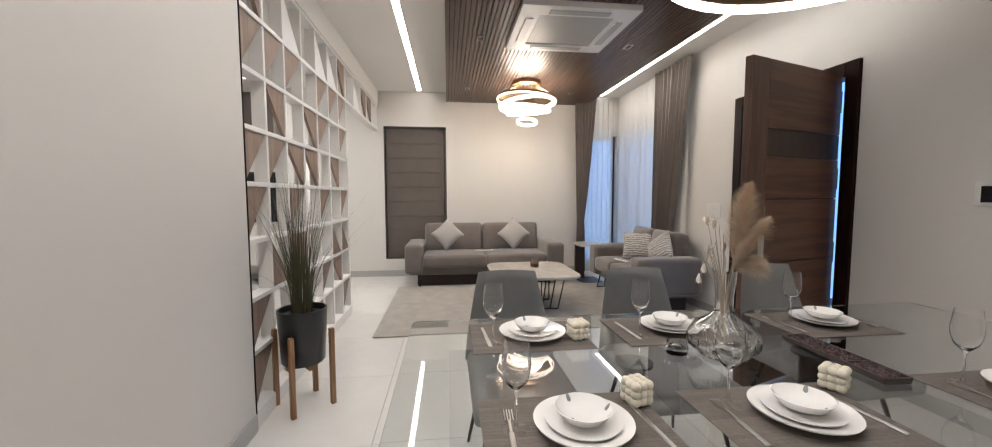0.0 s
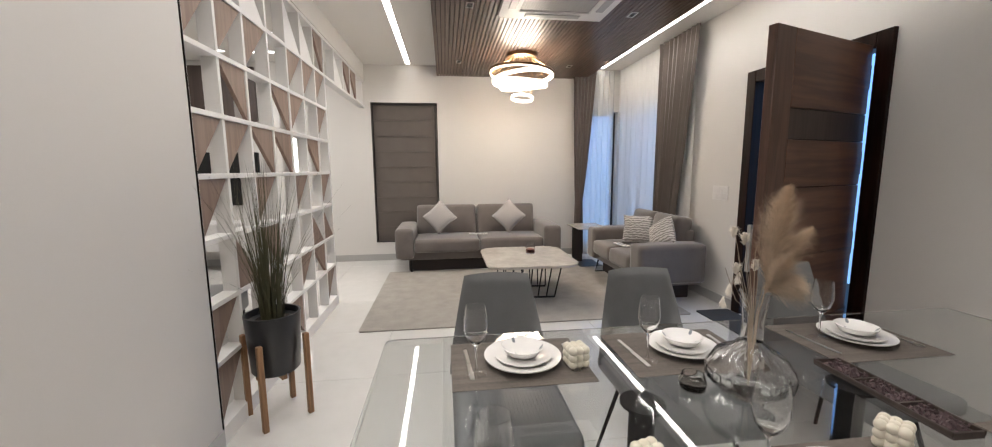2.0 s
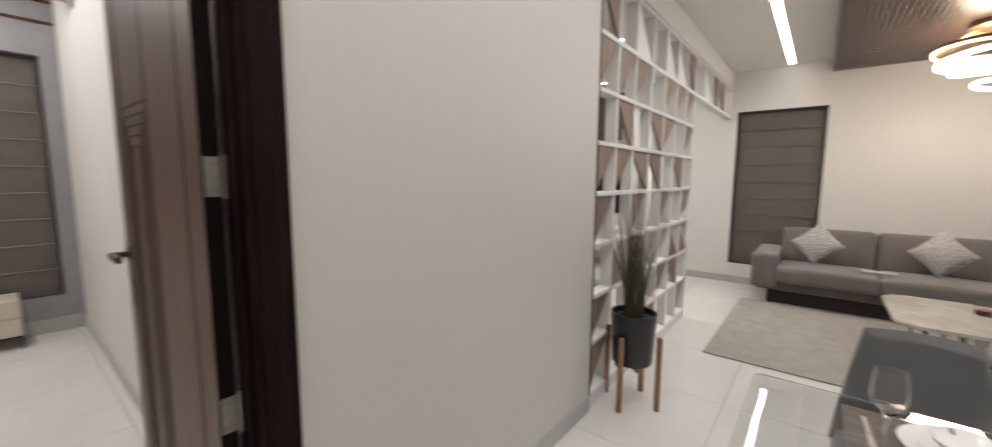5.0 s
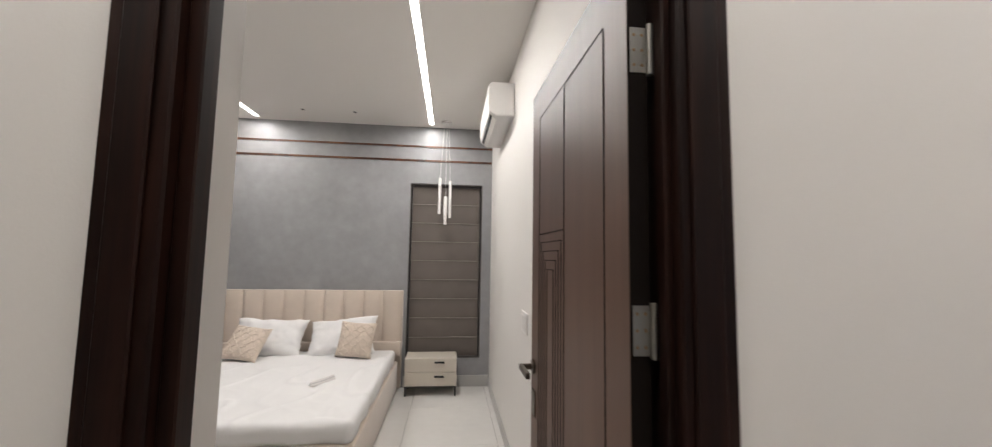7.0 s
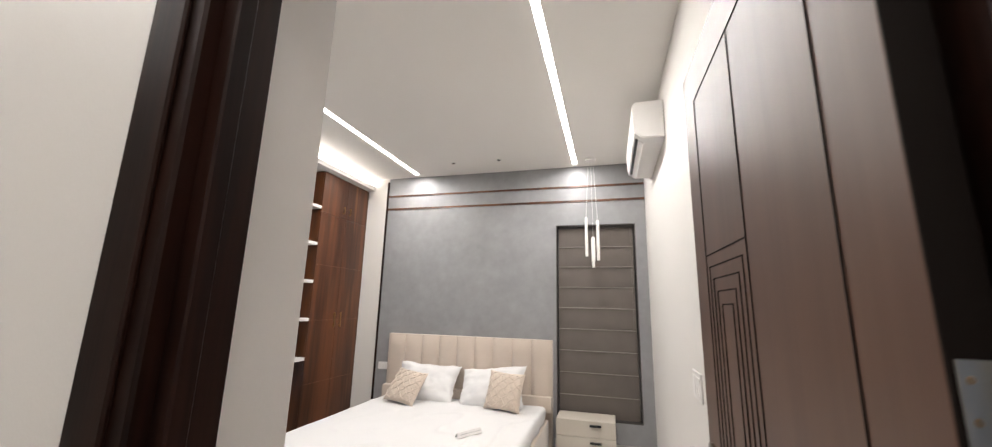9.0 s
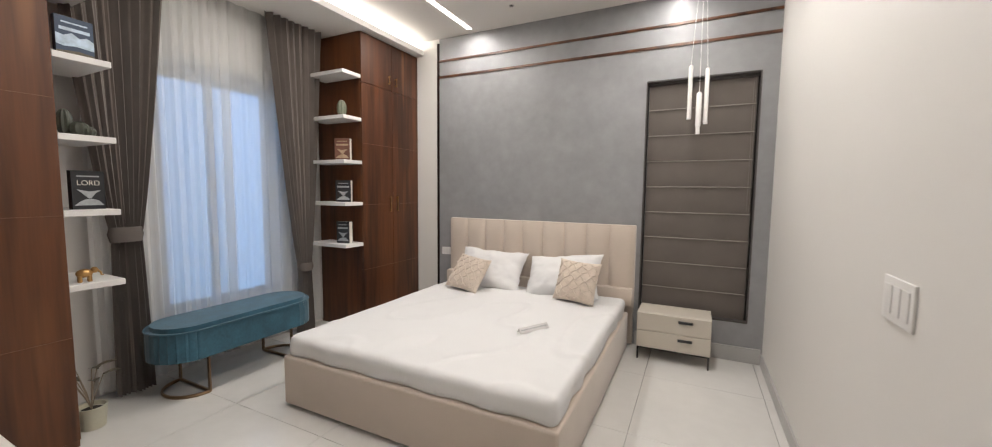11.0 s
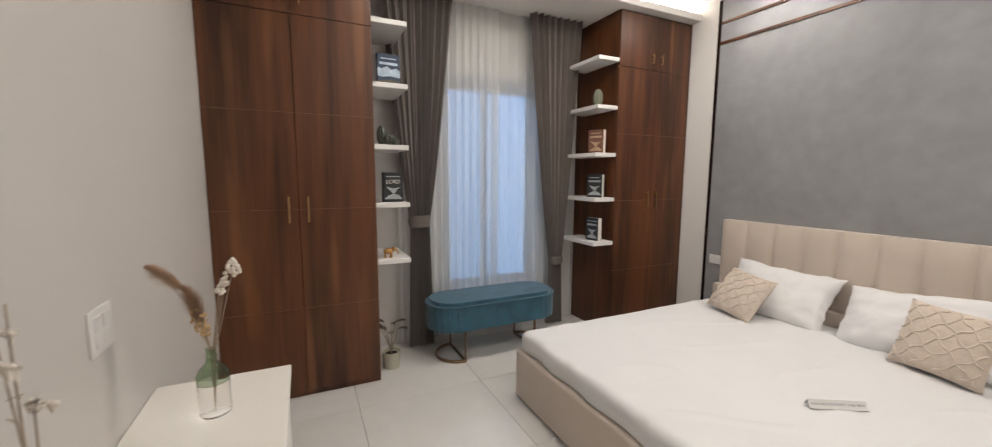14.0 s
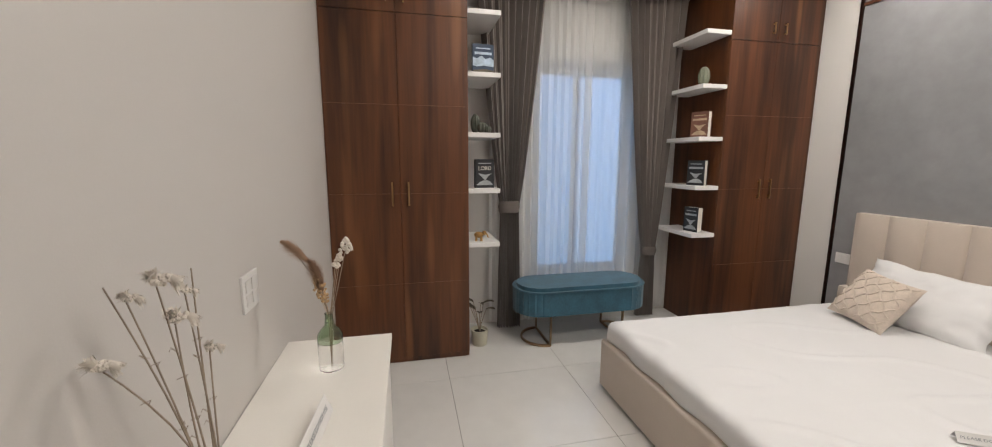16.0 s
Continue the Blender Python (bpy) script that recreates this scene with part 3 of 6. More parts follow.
def window(name, label, axis, at, a0, a1, z0, z1, mull=(), head=0.05):
    """An aluminium window in a wall; axis 'x': the wall's plane is x = at, else y = at."""
    w = thing(name, label, "window")
    tagged(w, kind="structure")

    def b(p, q, lo, hi, t0, t1):
        return box(at + t0, at + t1, p, q, lo, hi, 0.002) if axis == "x" else box(p, q, at + t0, at + t1, lo, hi, 0.002)
    fr = part("frame", b(a0, a0 + 0.05, z0, z1, -0.03, 0.03), M["win_frame"], w)
    part("frame", b(a1 - 0.05, a1, z0, z1, -0.03, 0.03), M["win_frame"], w)
    part("frame", b(a0 + 0.05, a1 - 0.05, z1 - head, z1, -0.03, 0.03), M["win_frame"], w)
    part("frame", b(a0 + 0.05, a1 - 0.05, z0, z0 + 0.05, -0.03, 0.03), M["win_frame"], w)
    cuts = [a0 + 0.05, *mull, a1 - 0.05]
    for c in mull:
        part("mullion", b(c - 0.025, c + 0.025, z0 + 0.05, z1 - head, -0.028, 0.028), M["win_frame"], w)
    for p, q in zip(cuts, cuts[1:]):
        pane = part("pane", b(p, q, z0 + 0.05, z1 - head, -0.003, 0.003), M["pane"], w)
        pane.visible_shadow = False


window("window_1", "dark framed window at the far corner of the lounge", "x", FX + 0.12, -3.80, -3.22, 0.12, 2.22)
window("window_2", "dark framed lounge window beside the corner", "y", RY - 0.12, 5.05, FX, 0.12, 2.22, (5.6, 6.15))
window("window_3", "dark framed bedroom window", "x", WX - 0.12, 2.0, 2.95, 0.45, 2.44, (2.42,), 0.13)
setting("backdrop", box(WX - 3.0, WX - 2.98, -1.0, 6.0, -1.0, 4.5), M["dusk"], "plain blue dusk outside the bedroom window", "backdrop")
setting("backdrop", box(FX + 3.0, FX + 3.02, -8.5, -1.5, -1.0, 4.5), M["dusk"], "plain blue dusk outside the lounge windows", "backdrop")
setting("backdrop", box(1.0, FX + 2.9, RY - 3.02, RY - 3.0, -1.0, 4.5), M["dusk"], "plain blue dusk outside the entrance", "backdrop")

# ---- curtains and blinds ----


def curtain(name, label, a, b, z0, z1, folds, depth, mat, tie=None, group="", flare=0.5):
    """Hanging cloth from point a to b on plan; tie: (height, share of the width left, where it gathers 0..1)."""
    top = thing(name, label, "curtain", group)
    a, b = Vector((*a, 0)), Vector((*b, 0))
    d = b - a
    n = Vector((-d.y, d.x, 0)).normalized()
    rnd = random.Random(int(abs(a.x * 700 + b.y * 900 + folds * 31)))
    ph = [rnd.uniform(-0.5, 0.5) for _ in range(folds + 2)]
    wd = [rnd.uniform(0.65, 1.25) for _ in range(folds + 2)]

    def place(u, v):
        z = z1 + (z0 - z1) * v
        k, s = 1.0, 0.5
        if tie:
            tz, keep, s = tie
            q = (z - tz) / (z1 - tz) if z > tz else (tz - z) / (tz - z0) * flare
            q = min(1, max(0, q))
            k = keep + (1 - keep) * (q ** 0.8)
        uu = s + (u - s) * k
        f = u * folds
        i = int(f)
        g = f - i
        p0, p1 = ph[min(i, folds)], ph[min(i + 1, folds + 1)]
        m = (wd[min(i, folds)] * (1 - g) + wd[min(i + 1, folds + 1)] * g) * (0.8 + 0.2 * math.cos(2.5 * v + i))
        w = m * math.sin(2 * math.pi * f + (p0 + (p1 - p0) * g) * 1.8 + 0.5 * v * p0) + 0.22 * math.sin(4.3 * math.pi * f + 1.3 + v)
        amp = depth * (0.55 + 0.45 * v) * (0.50 + 0.50 * k)
        return a + d * uu + n * (w * amp) + Vector((0, 0, z))
    part("panel", grid(folds * 10, 30, place), mat, top, smooth=True)

    def tape(u, v):
        p = place(u, 0.0)
        return p - n * 0.004 + Vector((0, 0, 0.002 - 0.07 * v))
    part("heading_tape", grid(folds * 10, 1, tape), mat, top, smooth=True)
    return top


def blind(name, label, m, w, z0, z1, n, bars, slack):
    """A roman blind hung in a recess; local x across, y out of the wall."""
    top = thing(name, label, "blind", "tall roman blinds", m)
    hgt = (z1 - z0) / n
    for k in range(n):
        def place(u, v, k=k):
            belly = slack * math.sin(math.pi * v) + 0.35 * slack * math.sin(7 * u + 2.3 * k) * v
            return (0.02 + (w - 0.04) * u, 0.02 + belly, z1 - 0.02 - hgt * (k + v) * 0.99)
        part("cloth_fold", grid(12, 6, place), M["blind"], top, smooth=True)
        if k:
            bm = tube(bmesh.new(), [(0.02, 0.034, z1 - 0.02 - hgt * k * 0.99), (w - 0.02, 0.034, z1 - 0.02 - hgt * k * 0.99)], 0.0048, 6)
            part("rib", bm, bars, top, smooth=True)
    part("head_rail", box(0.01, w - 0.01, 0.0, 0.045, z1 - 0.03, z1 - 0.002), M["blind_frame"], top)
    bm = tube(bmesh.new(), [(w - 0.035, 0.05, z1 - 0.03), (w - 0.033, 0.052, z0 + (z1 - z0) * 0.45), (w - 0.05, 0.052, z0 + (z1 - z0) * 0.45), (w - 0.05, 0.05, z1 - 0.03)], 0.0013, 5)
    part("cord", bm, M["blind_rib"], top)
    return top


blind("roman_blind", "brown roman blind filling a tall recess behind the sofa", pose(FX + 0.075, -0.078, 0, 0, 0, -90) @ Matrix.Diagonal((1, -1, 1, 1)), 0.942, 0.276, 2.315, 9, M["blind_seam"], 0.003)
blind("roman_blind", "brown roman blind with pale ribs in a dark recess", pose(-0.255, BY + 0.085, 0) @ Matrix.Diagonal((1, -1, 1, 1)), 0.877, 0.338, 2.437, 9, M["blind_rib"], 0.007)
setting("recess_lining", joined((-0.257, -0.247, BY - 0.003, BY + 0.128, 0.338, 2.437), (0.614, 0.624, BY - 0.003, BY + 0.128, 0.338, 2.437), (-0.247, 0.614, BY - 0.003, BY + 0.128, 2.427, 2.439), (-0.247, 0.614, BY - 0.003, BY + 0.128, 0.336, 0.348)), M["blind_frame"], "dark lining of the blind recess", "trim")
setting("recess_lining", joined((FX - 0.003, FX + 0.118, -0.088, -0.076, 0.276, 2.315), (FX - 0.003, FX + 0.118, -1.022, -1.010, 0.276, 2.315), (FX - 0.003, FX + 0.118, -1.010, -0.088, 2.305, 2.317), (FX - 0.003, FX + 0.118, -1.010, -0.088, 0.274, 0.286)), M["blind_frame"], "dark lining of the blind recess", "trim")

CT = 2.80
curtain("drape", "taupe drape tied back in the far corner", (FX - 0.13, -3.04), (FX - 0.13, -3.40), 0.03, CT, 6, 0.035, M["drape"], (0.88, 0.34, 0.22), "lounge drapes", 0.1)
curtain("sheer_curtain", "white voile curtain over the corner window", (FX - 0.08, -3.16), (FX - 0.08, -3.70), 0.03, CT, 6, 0.020, M["sheer"], None, "lounge sheers")
curtain("sheer_curtain", "white voile curtain beside the loveseat", (FX - 0.16, RY + 0.055), (4.60, RY + 0.055), 0.03, CT, 12, 0.015, M["sheer_full"], None, "lounge sheers")
curtain("drape", "taupe drape gathered behind the loveseat", (5.29, RY + 0.115), (4.50, RY + 0.115), 0.03, CT, 9, 0.034, M["drape"], (0.62, 0.55, 0.05), "lounge drapes", 0.1)
bt = BZ - 0.16
curtain("drape", "long taupe drape tied back beside the book shelves", (WX + 0.20, 1.40), (WX + 0.20, 2.00), 0.03, bt, 9, 0.058, M["drape"], (1.13, 0.27, 0.49), "bedroom drapes", 0.07)
curtain("drape", "long taupe drape tied back beside the wardrobe", (WX + 0.20, 2.74), (WX + 0.20, 3.32), 0.03, bt, 8, 0.058, M["drape"], (0.68, 0.22, 0.58), "bedroom drapes", 0.08)
curtain("sheer_curtain", "white voile curtain gathered over half the bedroom window", (WX + 0.11, 1.53), (WX + 0.11, 2.47), 0.05, bt, 12, 0.026, M["sheer_mid"], None, "bedroom sheers")
curtain("sheer_curtain", "thin white voile curtain over the bedroom window pane", (WX + 0.075, 2.42), (WX + 0.075, 3.38), 0.05, bt, 8, 0.020, M["sheer"], None, "bedroom sheers")
solid("tie_band", moved(lathe([(0.075, -0.05), (0.085, 0.0), (0.075, 0.05)], 20), pose(WX + 0.20, 1.69, 1.13) @ Matrix.Diagonal((0.7, 1.15, 1, 1))), M["blind"], "taupe tie-back band round the drape", "curtain tie", "tie-backs", True)
solid("tie_band", moved(lathe([(0.07, -0.04), (0.08, 0.0), (0.07, 0.04)], 20), pose(WX + 0.20, 3.075, 0.68) @ Matrix.Diagonal((0.75, 1.0, 1, 1))), M["blind"], "taupe tie-back band round the drape", "curtain tie", "tie-backs", True)

# ---- lounge ----


def cushion(w, d, h, soft=0.05, puff=0.02, nu=14, nv=14):
    """A padded block with a domed top, its base at z = 0, centred on plan."""
    bm = add_box(bmesh.new(), -w / 2, w / 2, -d / 2, d / 2, 0, h)
    bmesh.ops.bevel(bm, geom=bm.edges[:], offset=soft, segments=3, affect='EDGES', profile=0.6)
    bmesh.ops.subdivide_edges(bm, edges=[e for e in bm.edges if e.calc_length() > 0.12], cuts=5, use_grid_fill=True)
    for v in bm.verts:
        k = max(0, 1 - (2 * v.co.x / w) ** 2) * max(0, 1 - (2 * v.co.y / d) ** 2)
        v.co.z += puff * k * (v.co.z / h)
    return bm


def pillow(w, h, t, n=16):
    """A scatter pillow standing in the xz plane, centred."""
    bm = bmesh.new()
    side = []
    for s in (-1, 1):
        vs = []
        for i in range(n + 1):
            row = []
            for j in range(n + 1):
                u, v = 2 * i / n - 1, 2 * j / n - 1
                k = (max(0, 1 - u * u) * max(0, 1 - v * v)) ** 0.42
                pinch = 1 - 0.07 * (1 - abs(u) ** 2) * abs(v) ** 3
                pinch2 = 1 - 0.07 * (1 - abs(v) ** 2) * abs(u) ** 3
                row.append(bm.verts.new((u * w / 2 * pinch2, s * t / 2 * k, v * h / 2 * pinch)))
            vs.append(row)
        side.append(vs)
        for i in range(n):
            for j in range(n):
                bm.faces.new((vs[i][j], vs[i + 1][j], vs[i + 1][j + 1], vs[i][j + 1]))
    bmesh.ops.remove_doubles(bm, verts=bm.verts[:], dist=0.0008)
    bmesh.ops.recalc_face_normals(bm, faces=bm.faces[:])
    return bm


def sofa(name, label, m, length, depth, seats, low=0.16):
    """Front faces -y in local axes; the back is at y = depth."""
    s = thing(name, label, "sofa", m=m)
    L = length
    arm = 0.24
    part("base", box(-L / 2 + 0.05, L / 2 - 0.05, 0.10, depth - 0.02, low, 0.30, 0.02, 2), M["sofa"], s, smooth=True)
    # dark block added for the shadow under the raised base, between the legs
    part("plinth", box(-L / 2 + 0.16, L / 2 - 0.16, 0.18, depth - 0.1, 0.0, low), M["sofa_dark"], s, "dark block standing for the shadow under the sofa")
    for sx in (-1, 1):
        part("armrest", moved(cushion(arm, depth - 0.02, 0.40, 0.05, 0.012), pose(sx * (L / 2 - arm / 2), depth / 2, 0.19)), M["sofa"], s, smooth=True)
        part("leg", tube(bmesh.new(), [(sx * (L / 2 - 0.2), 0.10, 0.165), (sx * (L / 2 - 0.2), 0.06, 0.012), (sx * (L / 2 - 0.2), 0.55, 0.012)], 0.012, 6), M["black_metal"], s)
    w = (L - 2 * arm) / seats
    for k in range(seats):
        x = -L / 2 + arm + w * (k + 0.5)
        part("seat_cushion", moved(cushion(w - 0.01, depth - 0.24, 0.17, 0.045, 0.03), pose(x, (depth - 0.24) / 2, 0.27)), M["sofa"], s, smooth=True)
        part("back_cushion", moved(cushion(w - 0.015, 0.46, 0.20, 0.06, 0.05), pose(x, depth - 0.14, 0.61, 80) @ pose(0, 0, -0.10)), M["sofa"], s, smooth=True)
    part("back", box(-L / 2 + arm, L / 2 - arm, depth - 0.12, depth, 0.19, 0.70, 0.03, 2), M["sofa"], s, smooth=True)
    return s


sofa("sofa", "long taupe velvet three-seat sofa against the far wall", pose(5.74, -1.56, 0, 0, 0, -90) @ pose(0, 0, 0), 2.22, 0.87, 2)
sofa("loveseat", "taupe velvet loveseat under the lounge window", pose(4.93, -2.99, 0, 0, 0, 180), 1.50, 0.74, 2)


def scatter(label, m, w=0.35, mat=None, group="sofa cushions"):
    return solid("scatter_cushion", pillow(w, w, 0.15), mat or M["zigzag"], label, "cushion", group, True, m)


scatter("pale woven square cushion standing on its corner on the sofa", pose(6.12, -1.03, 0.70, 0, 0, 92) @ pose(0, 0, 0, 20, 42, 0))
scatter("pale woven square cushion standing on its corner on the sofa", pose(6.12, -2.00, 0.70, 0, 0, 88) @ pose(0, 0, 0, 20, 45, 0))
scatter("pale woven cushion leaning on the loveseat arm", pose(5.0, -3.38, 0.63, 0, 0, 60) @ pose(0, 0, 0, 22, 0, 0))
scatter("pale woven cushion tipped on the loveseat seat", pose(4.50, -3.40, 0.645, 0, 0, 20) @ pose(0, 0, 0, 22, 35, 0))
for m in (pose(5.95, -1.55, 0.475, 0, 0, 90), pose(4.86, -3.12, 0.475, 0, 0, 8)):
    cs = thing("notice_card", "small white folded notice card lying on the seat", "sign", "notice cards", m)
    part("card", box(-0.13, 0.13, -0.035, 0.035, 0, 0.012, 0.002), M["plastic"], cs)
    part("print_bar", box(-0.10, 0.10, -0.010, 0.010, 0.0122, 0.0132), M["print"], cs)


def rounded(x0, x1, y0, y1, r, n=6):
    pts = []
    for cx, cy, a in ((x1 - r, y1 - r, 0), (x0 + r, y1 - r, 90), (x0 + r, y0 + r, 180), (x1 - r, y0 + r, 270)):
        pts += [(cx + r * math.cos(radians(a + 90 * k / n)), cy + r * math.sin(radians(a + 90 * k / n))) for k in range(n + 1)]
    return pts


rg = solid("rug", outline_slab(rounded(3.845, 5.85, -3.36, -0.36, 0.02, 2), 0.001, 0.012, 0.003), M["rug"], "large grey short-pile rug on the tiles", "rug")

ct = thing("coffee_table", "marble-topped coffee table on a dark wire base", "table", m=pose(4.72, -1.97, 0.013))
part("tabletop", outline_slab(rounded(-0.51, 0.51, -0.47, 0.47, 0.19, 8), 0.385, 0.41, 0.006), M["marble"], ct)
for sx in (-1, 1):
    fr = part("leg_frame", tube(bmesh.new(), [(sx * 0.20 - 0.02, -0.26, 0.008), (sx * 0.20 + 0.02, 0.26, 0.008)], 0.010, 6), M["black_metal"], ct)
    part("leg_frame", tube(bmesh.new(), [(sx * 0.34, -0.30, 0.378), (sx * 0.34, 0.30, 0.378)], 0.010, 6), M["black_metal"], ct)
    for k in range(7):
        v = -1 + k / 3
        part("rod", tube(bmesh.new(), [(sx * 0.20 + 0.02 * v, 0.26 * v, 0.01), (sx * 0.34, 0.30 * v, 0.38)], 0.007, 5), M["black_metal"], ct)
jar = thing("glass_jar", "small clear glass jar of potpourri on the coffee table", "jar", m=pose(4.84, -2.04, 0.424))
part("glass", lathe([(0, 0), (0.05, 0), (0.052, 0.02), (0.052, 0.11), (0.049, 0.11), (0.049, 0.008), (0, 0.008)], 20), M["clear"], jar, smooth=True)
part("filling", lathe([(0, 0.01), (0.047, 0.01), (0.046, 0.045), (0.02, 0.055), (0, 0.055)], 14), plain("potpourri", (0.22, 0.09, 0.06), 0.9, vary=0.4, scale=60, relief=0.004), jar)

st = thing("side_table", "small dark side table with a slab top by the drape", "table", m=pose(5.95, -3.10, 0))
part("tabletop", box(-0.28, 0.28, -0.22, 0.22, 0.537, 0.55, 0.003), M["marble"], st)
part("stem", box(0.10, 0.16, 0.03, 0.17, 0.015, 0.53, 0.004), M["sofa_dark"], st)
part("foot", box(-0.20, 0.22, -0.16, 0.16, 0, 0.015, 0.003), M["black_metal"], st)


def chandelier():
    c = thing("chandelier", "lit ring chandelier of looped crystal bands on a bronze hoop", "chandelier", m=pose(5.42, -2.05, 0) @ Matrix.Translation((0, 0, -0.19)) @ Matrix.Diagonal((1.07, 1.07, 1.07, 1)))
    part("canopy", lathe([(0, 2.70), (0.17, 2.70), (0.17, 2.665), (0.155, 2.655), (0, 2.655)], 32), M["bronze"], c, smooth=True)
    part("hoop", moved(ring(0.36, 0.012), pose(0, 0, 2.50, 4, 3)), M["bronze"], c, "bronze hoop", True)
    for k in range(30):
        a = 2 * math.pi * k / 30
        part("suspension_wire", tube(bmesh.new(), [(0.13 * math.cos(a), 0.13 * math.sin(a), 2.655), (0.355 * math.cos(a), 0.355 * math.sin(a), 2.50)], 0.003, 4), M["brass"], c)
    for r, z, rx, ry in ((0.350, 2.482, 4, 3), (0.325, 2.440, -5, 4), (0.290, 2.400, 5, -5), (0.235, 2.360, -4, -4)):
        part("light_band", moved(ring(r, 0.012 if r > 0.34 else 0.022, 0.45), pose(0.03 if r < 0.3 else 0, 0, z, rx, ry)), M["chand"], c, "glowing crystal band", True)
    part("light_band", moved(ring(0.12, 0.018, 0.5), pose(0.02, -0.01, 2.235, 5, 8)), M["chand"], c, "small lowest glowing band", True)
    for a in (0.5, 2.6, 4.7):
        part("suspension_wire", tube(bmesh.new(), [(0.10 * math.cos(a), 0.10 * math.sin(a), 2.655), (0.02 + 0.12 * math.cos(a), 0.12 * math.sin(a), 2.24)], 0.002, 4), M["bronze"], c)


def ring(r, t, flat=1.0, n=48, k=8):
    bm = bmesh.new()
    rows = []
    for i in range(n):
        a = 2 * math.pi * i / n
        rows.append([bm.verts.new(((r + flat * t * math.cos(2 * math.pi * j / k)) * math.cos(a), (r + flat * t * math.cos(2 * math.pi * j / k)) * math.sin(a), t * math.sin(2 * math.pi * j / k))) for j in range(k)])
    for i in range(n):
        for j in range(k):
            bm.faces.new((rows[i][j], rows[(i + 1) % n][j], rows[(i + 1) % n][(j + 1) % k], rows[i][(j + 1) % k]))
    return bm


chandelier()

rp = thing("ring_pendant", "large lit ring pendant over the dining table", "pendant light", m=pose(1.40, -2.25, 2.10))
part("band", ring(0.54, 0.030, 0.35, 64), M["bronze"], rp, "bronze outer band", True)
part("diffuser", moved(ring(0.535, 0.018, 1.0, 64), pose(0, 0, -0.028)), M["led"], rp, "glowing white ring", True)
for k in range(3):
    a = 2 * math.pi * k / 3 + 0.4
    part("wire", tube(bmesh.new(), [(0.54 * math.cos(a), 0.54 * math.sin(a), 0.02), (0.05 * math.cos(a), 0.05 * math.sin(a), 0.60)], 0.0015, 4), M["steel"], rp)
part("canopy", lathe([(0, 0.60), (0.08, 0.60), (0.08, 0.575), (0, 0.575)], 24), M["bronze"], rp)

ac = thing("cassette_air_conditioner", "white square cassette air conditioner in the slatted panel", "air conditioner", m=pose(3.71, -2.06, WZ))
part("rim", joined((-0.46, 0.46, -0.46, -0.30, -0.045, -0.001), (-0.46, 0.46, 0.30, 0.46, -0.045, -0.001), (-0.46, -0.30, -0.30, 0.30, -0.045, -0.001), (0.30, 0.46, -0.30, 0.30, -0.045, -0.001)), M["plastic"], ac)
part("grille", box(-0.30, 0.30, -0.30, 0.30, -0.035, -0.002, 0.004), plain("grille_grey", (0.42, 0.41, 0.40), 0.5), ac, "grey intake grille")
for k in range(28):
    part("slat", box(-0.285, 0.285, -0.285 + 0.0205 * k, -0.272 + 0.0205 * k, -0.038, -0.0345), M["skirt"], ac)
for a in range(4):
    part("louvre", moved(box(-0.24, 0.24, 0.335, 0.40, -0.052, -0.044, 0.003), pose(0, 0, 0, 0, 0, 90 * a)), M["skirt"], ac)
for x, y in ((4.03, -1.35), (5.82, -1.32), (4.09, -2.79), (5.9, -2.78)):
    sp = thing("spotlight", "small square recessed bronze spotlight in the slat ceiling", "spotlight", "recessed spotlights", pose(x, y, WZ))
    part("bezel", joined((-0.055, 0.055, -0.03, -0.022, -0.008, -0.001), (-0.055, 0.055, 0.022, 0.03, -0.008, -0.001), (-0.055, -0.046, -0.022, 0.022, -0.008, -0.001), (0.046, 0.055, -0.022, 0.022, -0.008, -0.001)), M["steel"], sp)
    part("lens", box(-0.046, 0.046, -0.022, 0.022, -0.004, -0.001), M["black"], sp)


def switch_plate(label, m, w, h, keys):
    s = thing("switch_plate", label, "light switch", "wall switches", m)
    part("plate", box(-w / 2, w / 2, 0, 0.009, -h / 2, h / 2, 0.003, 2), M["plastic"], s)
    nx, nz = keys
    for i in range(nx):
        for j in range(nz):
            cw, ch = (w - 0.03) / nx, (h - 0.03) / nz
            x, z = -w / 2 + 0.015 + cw * (i + 0.5), -h / 2 + 0.015 + ch * (j + 0.5)
            part("rocker", box(x - cw * 0.42, x + cw * 0.42, 0.009, 0.0125, z - ch * 0.42, z + ch * 0.42, 0.001), M["white"], s)


switch_plate("white switch plate on the entrance wall", pose(4.19, RY, 1.105), 0.22, 0.14, (4, 2))
switch_plate("white switch plate low beside the bedroom door", pose(BX, 1.95, 1.13, 0, 0, 90), 0.20, 0.135, (3, 1))
switch_plate("white switch plate on the wall above the console", pose(-1.325, BW, 1.092), 0.135, 0.125, (2, 2))
switch_plate("white socket plate beside the headboard", pose(-2.39, BY, 0.74, 0, 0, 180), 0.15, 0.085, (3, 1))
ic = thing("intercom_panel", "white wall panel with a dark screen on the entrance wall", "intercom", m=pose(1.97, RY, 1.27))
part("case", box(-0.10, 0.10, 0, 0.025, -0.065, 0.065, 0.006, 2), M["plastic"], ic)
part("screen", box(-0.065, 0.07, 0.025, 0.028, -0.045, 0.04), M["black"], ic)

